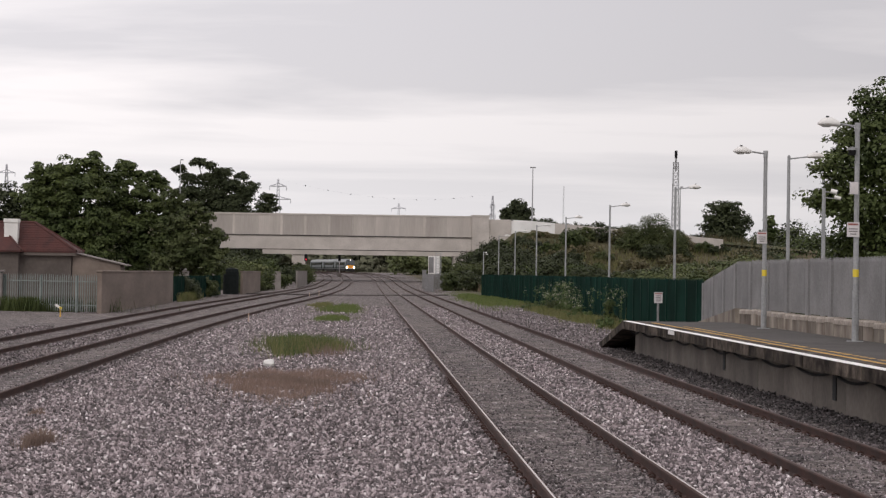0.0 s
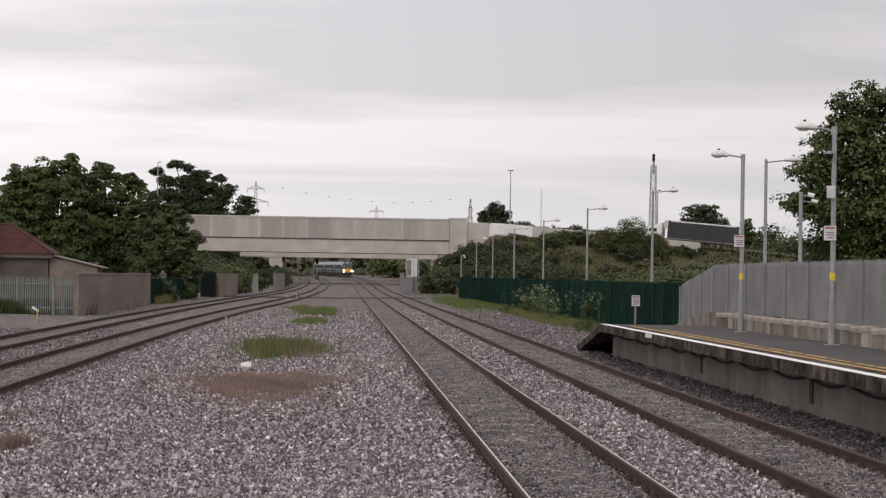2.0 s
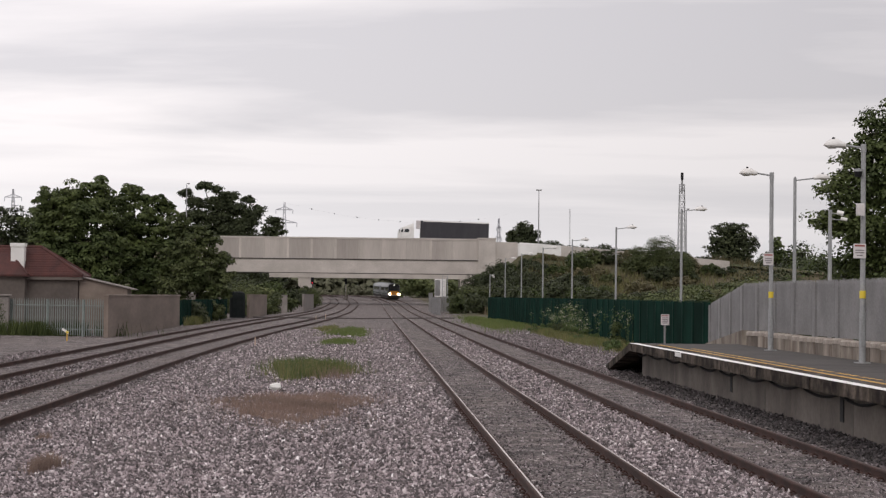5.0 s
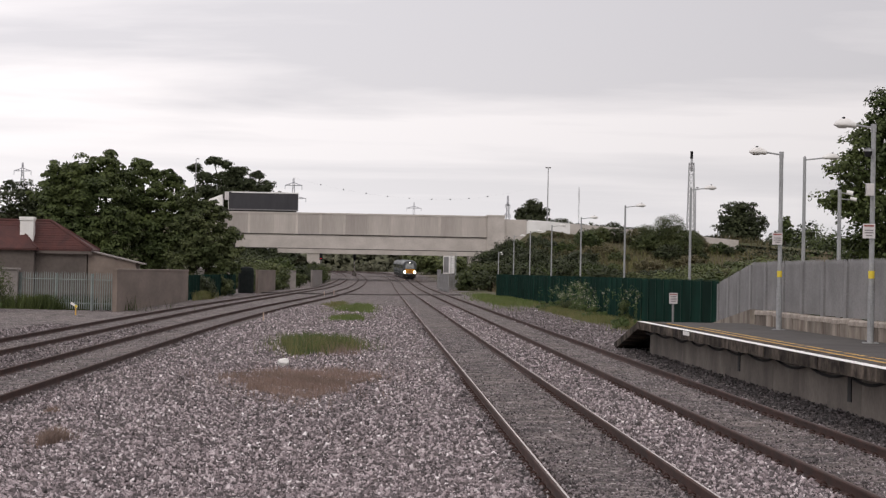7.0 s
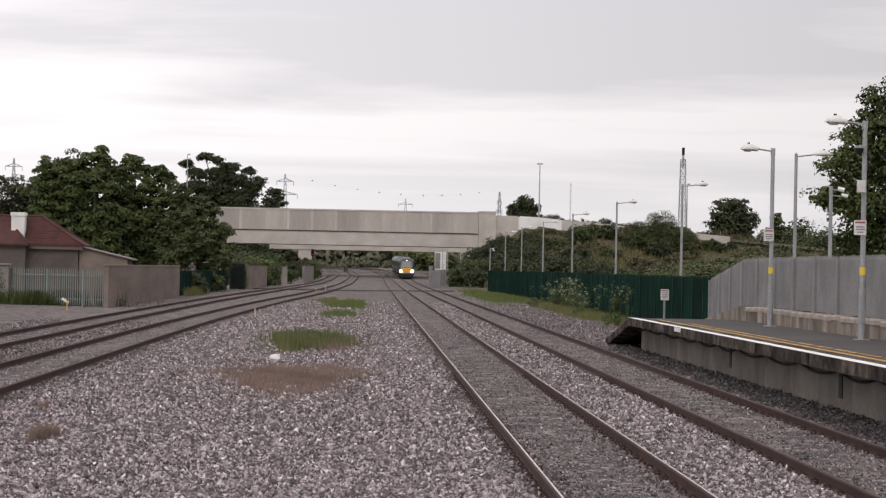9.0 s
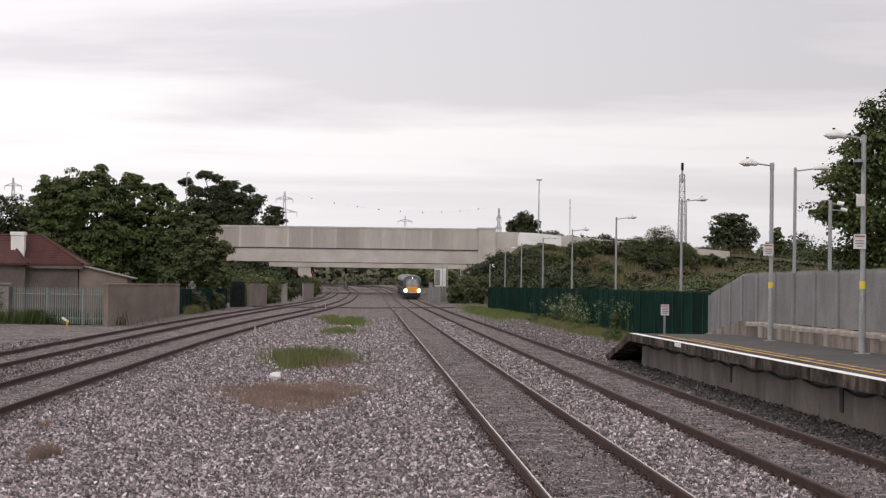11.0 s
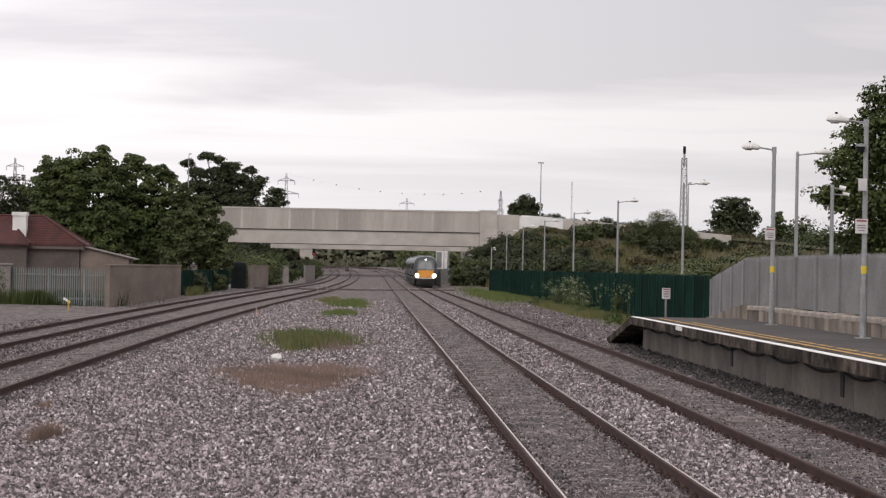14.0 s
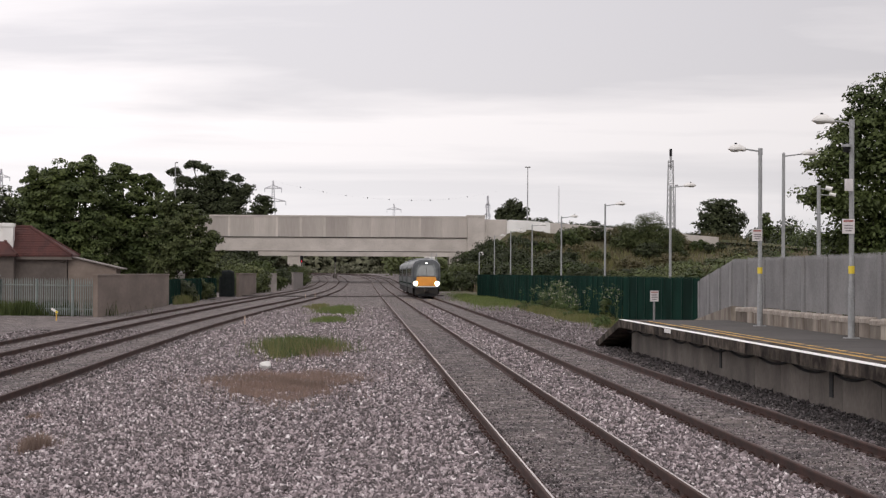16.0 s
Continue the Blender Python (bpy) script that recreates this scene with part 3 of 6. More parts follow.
# the grey fence stands on the low wall and steps down the ramp; seen along, its pales close up
palisade("palisade_fence", [(12.45 - 0.0385 * k, 74.2 - 0.989 * k, 0.69 + 0.0789 * k) for k in range(10)] + [(12.1, 65.0 - k, 1.40) for k in range(44)], 1.52, M_GREY_STEEL, "grey galvanised steel palisade fence along the platform", pitch=0.115, width=0.106, sloping=True, post_half=0.17)
palisade("palisade_fence", [(13.3, 232, -0.15), (13.3, 150, -0.15), (13.3, 79.3, -0.15)], 2.45, M_GREEN_STEEL, "dark green painted steel palisade fence beside the line", pitch=0.15, width=0.112)
palisade("palisade_fence", [(-26.0, 121.5, -0.1), (-21.1, 119.2, -0.1), (-15.0, 115.2, -0.1)], 2.1, M_PALE_STEEL, "pale grey steel palisade fence in front of the house", pitch=0.17, width=0.075, single=True)
palisade("palisade_fence", [(-14.9, 158, -0.1), (-14.6, 205, -0.1)], 1.95, M_GREEN_STEEL, "dark green steel fence behind the wall", pitch=0.13, width=0.10)


def build_left_wall():
    w = thing("boundary_wall", "brown-grey rendered concrete boundary wall beside the track", "wall", kind="structure")
    part("wall_body", Shape().box(-15.0, 114, -0.2, -14.75, 156, 2.15), M_RENDER, w)
    part("coping", Shape().box(-15.05, 113.96, 2.15, -14.70, 156.05, 2.25, bevel=0.02), M_RENDER, w)
    return w


build_left_wall()


# ---- the road bridge ----
M_JOINT = material("pale_panel_joint", (0.52, 0.475, 0.44), (0.40, 0.36, 0.33), scale=0.3, fine=5, rough=0.9, mix=0.2, stretch_by=(1, 1, 0.2), vary=0.15)
# Near-black tone for the ledge line and the strip under the girder.
M_DARK_LINE = material("near_black_concrete", (0.05, 0.043, 0.040), (0.03, 0.026, 0.024), scale=0.5, fine=6, rough=0.95)
def build_bridge():
    b = thing("road_bridge", "pale grey concrete road bridge with panelled parapet over the tracks", "bridge", kind="structure")
    x0, x1 = -27.4, 20.6
    part("girder", Shape().box(x0 - 4, 397.25, 6.7, x1, 398.2, 9.35), M_CONC, b)
    part("ledge", Shape().box(x0 - 4, 397.05, 9.32, x1, 398.2, 9.43), M_DARK_LINE, b)
    n = 11
    w = (x1 - (x0 - 3.2)) / n
    panel = Shape().box(0.02, 397.0, 9.46, w - 0.02, 397.35, 13.4).mesh("parapet_panel", M_CONC_STREAK)
    for i in range(n):
        o = part("parapet_panel", panel, None, b)
        o.location.x = x0 - 3.2 + i * w
    post = Shape().box(-0.22, 396.95, 9.46, 0.22, 396.998, 13.36).mesh("pilaster", M_JOINT)
    for i in range(1, n):
        o = part("pilaster", post, None, b)
        o.location.x = x0 - 3.2 + i * w
    # added strip: the shade on the girder's underside is put into its colour
    part("drip_edge", Shape().box(x0 - 4, 397.2, 6.58, x1, 397.6, 6.70), M_DARK_LINE, b, "dark strip for the shade under the girder")
    part("parapet_cap", Shape().box(x0 - 4, 396.9, 13.36, x1, 397.45, 13.66), M_CONC, b)
    part("deck", Shape().box(x0 - 4, 397.4, 9.4, x1 + 0.1, 411.5, 12.3), M_CONC, b)
    part("parapet_far", Shape().box(x0 - 4, 411.1, 12.3, x1, 411.5, 13.5), M_CONC, b)
    part("girder_far", Shape().box(x0 - 4, 410.4, 6.7, x1, 411.4, 9.4), M_CONC, b)
    part("soffit", Shape().box(x0 - 4, 398.2, 8.3, x1, 410.4, 9.4), M_CONC_DARK, b)
    # pier at the right end, with its cap, and the abutment behind
    part("pier", Shape().box(x1 + 0.02, 396.4, -0.3, x1 + 3.4, 412, 13.55), M_CONC, b)
    part("pier_cap", Shape().box(x1 - 0.1, 396.3, 13.55, x1 + 3.5, 412.1, 13.85), M_CONC, b)
    part("end_panel", Shape().box(x1 + 7.78, 397.2, 4.0, x1 + 11.6, 398.6, 12.85), M_CONC_LIGHT, b, "newer pale concrete panel")
    part("abutment", Shape().box(x1 + 3.42, 396.9, -0.3, x1 + 7.75, 399, 13.05), M_CONC, b)
    part("pier", Shape().box(x0 - 7.4, 396.4, -0.3, x0 - 4.02, 412, 13.55), M_CONC, b)
    part("pier_cap", Shape().box(x0 - 7.5, 396.3, 13.55, x0 - 3.9, 412.1, 13.85), M_CONC, b)
    return b


build_bridge()


M_CONC_MID = material("dull_grey_concrete", (0.26, 0.235, 0.22), (0.17, 0.15, 0.14), scale=0.6, fine=7, rough=0.92, mix=0.35)


def build_far_bridge():
    b = thing("far_bridge", "second grey concrete bridge behind the first", "bridge", kind="structure")
    part("girder", Shape().box(-24, 470, 6.3, 23.5, 471, 7.9), M_CONC, b)
    part("deck", Shape().box(-40, 470.3, 7.9, 40, 481, 9.2), M_CONC, b)
    part("pier", Shape().box(-17.2, 470.2, 0.5, -14.0, 480, 6.28), M_CONC, b)
    part("pier", Shape().box(20.3, 470.2, 0.5, 23.5, 480, 6.28), M_CONC, b)
    return b


build_far_bridge()


def offset_line(d):
    line = ROAD_LINE
    return np.c_[beside(line[:, :2], d), line[:, 2]]


def build_road_wall():
    near = offset_line(6.0)
    near = near[(near[:, 0] > 28.0) & (near[:, 0] < 70.5)]
    w = thing("road_wall", "weathered concrete parapet wall along the rising road", "wall", kind="structure")
    k = 0
    while k < len(near) - 1:
        a, b = near[k], near[min(k + 1, len(near) - 1)]
        pale = 28.2 < a[0] < 35.5
        u = (b - a)[:2] / np.linalg.norm((b - a)[:2])
        s = np.array([u[1], -u[0]]) * 0.15
        h0, h1 = 0.9, 0.9
        g0, g1 = a[2] - (5.0 if a[0] < 36 else 2.2), b[2] - (5.0 if a[0] < 36 else 2.2)
        vs = [(a[0] - s[0], a[1] - s[1], g0), (b[0] - s[0], b[1] - s[1], g1), (b[0] + s[0], b[1] + s[1], g1), (a[0] + s[0], a[1] + s[1], g0),
              (a[0] - s[0], a[1] - s[1], a[2] + h0), (b[0] - s[0], b[1] - s[1], b[2] + h1), (b[0] + s[0], b[1] + s[1], b[2] + h1), (a[0] + s[0], a[1] + s[1], a[2] + h0)]
        part("wall_panel", Shape().add(vs, [(0, 3, 2, 1), (4, 5, 6, 7), (0, 1, 5, 4), (1, 2, 6, 5), (2, 3, 7, 6), (3, 0, 4, 7)]), M_CONC_LIGHT if pale else M_CONC, w, "newer pale concrete panel" if pale else "")
        k += 1
    r = thing("road", "grey tarmac road on the embankment", "road", kind="structure")
    a, b = offset_line(-5.5), offset_line(5.5)
    rings = [[tuple(p), tuple(q)] for p, q in zip(a, b)]
    part("carriageway", Shape().loft(rings, closed=False, caps=False), M_TARMAC, r)


build_road_wall()


# ---- lamps, signs and masts ----
M_GLASS_LAMP = material("lamp_bowl", (0.72, 0.72, 0.70), (0.6, 0.6, 0.58), rough=0.3, mix=0.1, bump=0)
M_YELLOW_BAND = material("yellow_band", (0.72, 0.56, 0.04), (0.62, 0.46, 0.04), rough=0.5, mix=0.2)
M_SIGN = material("sign_enamel", (0.60, 0.57, 0.57), (0.48, 0.45, 0.45), rough=0.4, mix=0.15, scale=4)
M_SIGN_INK = material("sign_print", (0.20, 0.17, 0.18), rough=0.6)
M_SIGN_RED = material("sign_red_print", (0.33, 0.10, 0.09), rough=0.6)
M_MAST = material("galvanised_lattice", (0.40, 0.40, 0.41), (0.30, 0.30, 0.31), rough=0.5, metal=0.4)
# Pylon steel, paler and bluer: some distance haze is put into the colour.
M_HAZY_STEEL = material("hazy_pylon_steel", (0.50, 0.50, 0.54), (0.44, 0.44, 0.48), rough=0.6, metal=0.1)


def luminaire(parent, x, y, z, side, size=0.5):
    """A side-entry street light head: a flattened shell with a bowl under it and a photocell on top."""
    rings = []
    for t, w, up, low in ((0.0, 0.06, 0.06, 0.04), (0.12, 0.085, 0.09, 0.06), (0.35, 0.16, 0.16, 0.05), (0.65, 0.18, 0.155, 0.05), (0.88, 0.12, 0.09, 0.03), (1.0, 0.03, 0.02, 0.0)):
        px = x + side * t * size
        rings.append([(px, y + w * math.cos(a), z + (up if math.sin(a) > 0 else low) * math.sin(a)) for a in [2 * math.pi * i / 12 for i in range(12)]])
    head = part("lamp_head", Shape().loft(rings), M_WHITE, parent, "white lamp head", smooth=True)
    bowl = [[(x + side * t * size, y + w * math.cos(a), z - 0.005 - d * abs(math.sin(a))) for a in [math.pi + math.pi * i / 8 for i in range(9)]] for t, w, d in ((0.32, 0.1, 0.02), (0.45, 0.14, 0.07), (0.75, 0.13, 0.07), (0.9, 0.07, 0.02))]
    part("bowl", Shape().loft(bowl, closed=False, caps=False), M_GLASS_LAMP, head, "clear lamp bowl")
    part("photocell", Shape().tube((x + side * 0.55 * size, y, z + 0.12), (x + side * 0.55 * size, y, z + 0.19), 0.035, n=8), M_BLACK, head, "small dark photocell")
    return head


def plate(parent, x, y, z, w, h, lines, ink, name="sign_plate"):
    p = part(name, Shape().box(x - w / 2, y - 0.012, z - h / 2, x + w / 2, y, z + h / 2), M_SIGN, parent, "white notice plate")
    for k, (u, wide, tall) in enumerate(lines):
        part("text_bar", Shape().box(x - w * wide / 2, y - 0.017, z + u * h - tall * h / 2, x + w * wide / 2, y - 0.0125, z + u * h + tall * h / 2), ink if k else M_SIGN_RED, p)
    return p


def platform_lamp(x, y, extra):
    lamp = thing("platform_lamp", "grey steel platform lamp post with a white head and yellow band", "lamp post", "platform lamps")
    z0, z1 = PLAT_Z, 6.0
    part("base_plate", Shape().box(x - 0.16, y - 0.16, z0, x + 0.16, y + 0.16, z0 + 0.025), M_POST, lamp)
    part("post_base", Shape().tube((x, y, z0), (x, y, z0 + 1.2), 0.082, n=12), M_POST, lamp, smooth=False)
    part("post", Shape().tube((x, y, z0 + 1.2), (x, y, z1), 0.064, 0.056, n=12), M_POST, lamp)
    part("door", Shape().box(x - 0.04, y - 0.098, z0 + 0.4, x + 0.04, y - 0.086, z0 + 0.9), M_POST, lamp)
    part("band", Shape().tube((x, y, 2.42), (x, y, 2.60), 0.074, n=12), M_YELLOW_BAND, lamp, "yellow reflective band")
    part("arm", Shape().tube((x, y, z1 - 0.08), (x - 0.5, y, z1 - 0.01), 0.024, n=8), M_POST, lamp)
    part("clamp", Shape().tube((x, y, z1 - 0.18), (x, y, z1 + 0.01), 0.066, n=10), M_POST, lamp)
    luminaire(lamp, x - 0.42, y, z1 - 0.03, -1, 0.52)
    plate(lamp, x - 0.10, y - 0.1, 3.52, 0.29, 0.34, ((0.36, 0.8, 0.12), (0.05, 0.7, 0.07), (-0.12, 0.7, 0.07), (-0.3, 0.5, 0.07)), M_SIGN_INK)
    if extra:
        part("junction_box", Shape().box(x - 0.19, y - 0.2, 4.34, x - 0.01, y - 0.08, 4.62, bevel=0.01), M_SIGN, lamp, "cream junction box")
        cam_ = part("security_camera", Shape().tube((x - 0.16, y - 0.16, 5.36), (x - 0.16, y - 0.16, 5.24), 0.10, 0.07, n=14), M_BLACK, lamp, "dark dome security camera")
        part("bracket", Shape().tube((x, y, 5.4), (x - 0.16, y - 0.16, 5.42), 0.025, n=6).tube((x - 0.16, y - 0.16, 5.36), (x - 0.16, y - 0.16, 5.42), 0.105, n=14), M_POST, cam_)
    return lamp


platform_lamp(11.38, 57.6, False)
platform_lamp(11.38, 46.75, True)


def path_lamp():
    lamp = thing("path_lamp", "slim grey lamp post with a white head behind the fence", "lamp post", "path lamps")
    part("post", Shape().tube((0, 0, -0.2), (0, 0, 6.6), 0.075, 0.055, n=10), M_POST, lamp)
    part("arm", Shape().tube((0, 0, 6.52), (0.75, 0, 6.62), 0.025, n=8), M_POST, lamp)
    part("cap", Shape().tube((0, 0, 6.6), (0, 0, 6.66), 0.06, 0.02, n=10), M_POST, lamp)
    luminaire(lamp, 0.65, 0, 6.62, 1, 0.62)
    return lamp


LAMP = path_lamp()
LAMP.matrix_basis = pose(15.0, 71.7, 0.1)
for y in (98.2, 124.7, 152.2, 178.4, 204.2, 229.3):
    copy_thing(LAMP, pose(15.0, y, 0.1, rz=random.uniform(-8, 8)))


def cctv_pole(x, y, z):
    p = thing("camera_pole", "grey pole with two white security cameras", "camera pole")
    part("post", Shape().tube((x, y, -0.1), (x, y, z), 0.075, 0.06, n=10), M_POST, p)
    for dx, dz, w in ((0.30, -0.10, 0.075), (0.42, -0.30, 0.06)):
        c = part("security_camera", Shape().tube((x + dx - 0.08, y - 0.05, z + dz + 0.02), (x + dx + 0.12, y - 0.12, z + dz - 0.03), w, n=12), M_WHITE, p, "white security camera")
        part("bracket", Shape().tube((x, y, z + dz), (x + dx, y - 0.05, z + dz - 0.04), 0.022, n=6), M_POST, c)
        part("lens", Shape().tube((x + dx + 0.115, y - 0.118, z + dz - 0.029), (x + dx + 0.14, y - 0.125, z + dz - 0.033), w * 0.8, n=12), M_BLACK, c)
    return p


cctv_pole(15.0, 66.1, 5.34)
cctv_pole(13.9, 240.0, 5.0)


def road_lamp(x, y, z0, z1, heads):
    lamp = thing("street_lamp", "tall slim grey street lamp beside the road", "lamp post", "road lamps")
    part("post", Shape().tube((x, y, z0), (x, y, z1), 0.16, 0.08, n=8), M_MAST, lamp)
    for s in heads:
        part("lamp_head", Shape().loft([[(x + s * t, y + w * math.cos(a), z1 + 0.1 + h * math.sin(a)) for a in [2 * math.pi * i / 8 for i in range(8)]] for t, w, h in ((0, 0.06, 0.06), (0.15, 0.16, 0.12), (0.5, 0.16, 0.13), (0.6, 0.05, 0.04))]), M_GREY_STEEL, lamp)
    return lamp


road_lamp(33.55, 410.5, 11.5, 24.0, (-1, 1))
road_lamp(-37.9, 412.5, 11.5, 24.5, (1,))
road_lamp(61.2, 394.5, 9.0, 19.8, (1,))


def lattice(s, x, y, z0, z1, w0, w1, n, r):
    """A four-legged lattice with cross bracing."""
    at = lambda k: (z0 + (z1 - z0) * k / n, (w0 + (w1 - w0) * k / n) / 2)
    cs = ((-1, -1), (1, -1), (1, 1), (-1, 1))
    for k in range(n):
        (za, a), (zb, b) = at(k), at(k + 1)
        for i in range(4):
            (ux, uy), (vx, vy) = cs[i], cs[(i + 1) % 4]
            s.tube((x + ux * a, y + uy * a, za), (x + ux * b, y + uy * b, zb), r, n=4)
            s.tube((x + ux * a, y + uy * a, za), (x + vx * b, y + vy * b, zb), r * 0.6, n=3)
            s.tube((x + vx * a, y + vy * a, za), (x + ux * b, y + uy * b, zb), r * 0.6, n=3)
            s.tube((x + ux * b, y + uy * b, zb), (x + vx * b, y + vy * b, zb), r * 0.6, n=3)
    return s


def build_mast():
    m = thing("lattice_mast", "galvanised lattice antenna mast with a black tip", "mast")
    x, y = 92.0, 602.0
    part("tower", lattice(Shape(), x, y, 2.2, 36.5, 2.7, 1.4, 20, 0.08), M_MAST, m)
    part("antenna_pole", Shape().tube((x, y, 34), (x, y, 37.8), 0.32, n=10), M_MAST, m)
    part("antenna", Shape().tube((x, y, 37.8), (x, y, 40.0), 0.42, n=12), M_BLACK, m, "black antenna tip")
    t = thing("guyed_mast", "thin pale lattice mast behind the trees", "mast")
    part("tower", lattice(Shape(), 62.2, 640.0, 2.2, 30.4, 0.42, 0.3, 16, 0.02), M_MAST, t)


build_mast()


def build_pylon(x, y, top, turn=0.0, arms=6.5):
    p = thing("pylon", "grey lattice electricity pylon on the skyline", "pylon", "pylons", at=(x, y, 2.0))
    p.rotation_euler.z = turn
    h = top - 2.0
    part("tower", lattice(Shape(), 0, 0, 0, h * 0.55, h * 0.17, h * 0.055, 6, 0.17), M_HAZY_STEEL, p)
    part("mast_head", lattice(Shape(), 0, 0, h * 0.55, h, h * 0.055, 0.6, 6, 0.15), M_HAZY_STEEL, p)
    for z, w in ((h * 0.62, arms * 0.95), (h * 0.76, arms), (h * 0.88, arms * 0.75)) if turn else ((h * 0.78, arms * 1.05), (h * 0.92, arms * 0.7)):
        s = Shape()
        for sx in (-1, 1):
            s.tube((0, 0, z + 1.6), (sx * w, 0, z), 0.2, n=4).tube((0, 0, z), (sx * w, 0, z), 0.2, n=4)
            s.tube((sx * w * 0.5, 0, z), (sx * w * 0.5, 0, z + 0.8), 0.14, n=4)
        arm = part("cross_arm", s, M_HAZY_STEEL, p)
        for sx in (-1, 1):
            part("insulator", Shape().tube((sx * w, 0, z), (sx * w, 0, z - 2.2), 0.18, n=5), M_HAZY_STEEL, arm)
    return p


build_pylon(-48.2, 1100, 52.2)
build_pylon(-194.3, 1100, 57.6)
build_pylon(25.1, 1600, 57.3, arms=8)
build_pylon(77.5, 1250, 50.7, turn=1.25, arms=7)


def build_wire():
    w = thing("power_line", "thin overhead wire with dark warning balls", "power line")
    f = lambda x: (x, 1100 + (x + 34) * 0.2, 42.55 + 0.0020 * (x - 27) ** 2 * (0.85 if x < 27 else 1.25))
    part("wire", Shape().run([f(x) for x in range(-48, 79, 6)], 0.012, n=3), M_HAZY_STEEL, w)
    for x in (-33.5, -21.2, -8.9, 2.9, 14.7, 27, 37.4, 47.7, 58):
        part("warning_ball", Shape().loft([[(f(x)[0] + 0.33 * c * math.cos(a), f(x)[1] + 0.33 * c * math.sin(a), f(x)[2] + h * 0.33) for a in [math.pi / 3 * i for i in range(6)]] for c, h in ((0.2, -0.98), (0.8, -0.6), (1, 0), (0.8, 0.6), (0.2, 0.98))]), M_BLACK, w, "dark warning ball")


build_wire()


def stake(x, y, h, mat, label, name="marker_stake"):
    s = thing(name, label, "marker", "trackside markers")
    part("stem", Shape().box(x - 0.03, y - 0.03, -0.3, x + 0.03, y + 0.03, h), mat, s)
    return s


M_STAKE = material("pale_stake", (0.52, 0.40, 0.31), (0.45, 0.33, 0.26), rough=0.7)
for x, y, h in ((-5.66, 98.7, 0.28), (-5.7, 206.0, 0.25), (-4.75, 207.0, 0.45)):
    stake(x, y, h, M_STAKE, "short pale wooden marker stake in the ballast")


def tilted_marker(x, y):
    s = thing("marker_plate", "yellow and white tilted marker plate on a stake", "marker", "trackside markers")
    part("stem", Shape().box(x - 0.035, y - 0.035, -0.3, x + 0.035, y + 0.035, 0.22), M_YELLOW, s)
    part("plate", Shape().box(-0.2, -0.02, -0.06, 0.2, 0.02, 0.06, pose(x - 0.08, y - 0.05, 0.36, ry=32), bevel=0.01), M_WHITE, s, "white marker plate")
    part("plate_end", Shape().box(0.05, -0.025, -0.055, 0.19, -0.021, 0.055, pose(x - 0.08, y - 0.05, 0.36, ry=32)), M_YELLOW_BAND, s)


tilted_marker(-15.74, 105.4)
tilted_marker(-15.06, 205.9)


def notice():
    x, y = 9.5, 65.6
    s = thing("notice_sign", "white notice on a short grey post at the platform end", "sign")
    part("post", Shape().tube((x, y, 0.85), (x, y, 1.72), 0.035, n=8), M_GREY_STEEL, s)
    plate(s, x, y - 0.04, 1.68, 0.27, 0.35, ((0.36, 0.86, 0.1), (0.17, 0.7, 0.08), (0.02, 0.7, 0.08), (-0.13, 0.7, 0.08), (-0.3, 0.6, 0.08)), M_SIGN_INK)


notice()


def platform_bits():
    c = thing("cable_run", "black cable drooping along the platform wall", "cable")
    y = 22.0
    while y < 64:
        span = random.uniform(2.6, 3.9)
        pts = [(EDGE_X + 0.385, y + span * k / 8, 0.64 - 4 * 0.13 * (k / 8) * (1 - k / 8)) for k in range(9)]
        part("cable", Shape().run(pts, 0.028, n=6), M_BLACK, c)
        part("hook", Shape().box(EDGE_X + 0.37, y - 0.02, 0.60, EDGE_X + 0.43, y + 0.02, 0.69), M_BLACK, c)
        y += span
    for y in (48.9, 37.3, 28.0):
        d = tagged(new("drain_slot", Shape().box(EDGE_X + 0.40, y - 0.14, 0.12, EDGE_X + 0.425, y + 0.14, 0.66).mesh("drain_slot", M_BLACK)), "dark vertical drain slot in the platform wall", "drain")
    tagged(new("edge_marker", Shape().box(EDGE_X - 0.012, 54.2, PLAT_Z - 0.12, EDGE_X - 0.001, 55.3, PLAT_Z - 0.01).mesh("edge_marker", M_WHITE)), "white marker plate on the platform edge", "marker")


platform_bits()


M_RUBBER = material("dusty_rubber", (0.055, 0.047, 0.045), (0.08, 0.068, 0.064), rough=0.9)


def build_crossing():
    """A dark rubber foot crossing over all the tracks."""
    c = thing("foot_crossing", "dark rubber foot crossing laid across the tracks", "crossing", kind="structure")
    x = -15.0
    while x < 9.3:
        y = 216.0 + max(0.0, x + 1) * 1.45 + max(0.0, -x - 8) * 0.4
        if min(abs(x + 0.45 - r) for r in (2.04, 3.70, 5.53, 7.19)) > 0.0:
            part("rubber_panel", Shape().box(x + 0.02, y - 0.9, -0.2, x + 0.88, y + 0.9, -0.045, bevel=0.02), M_RUBBER, c)
        x += 0.9


build_crossing()


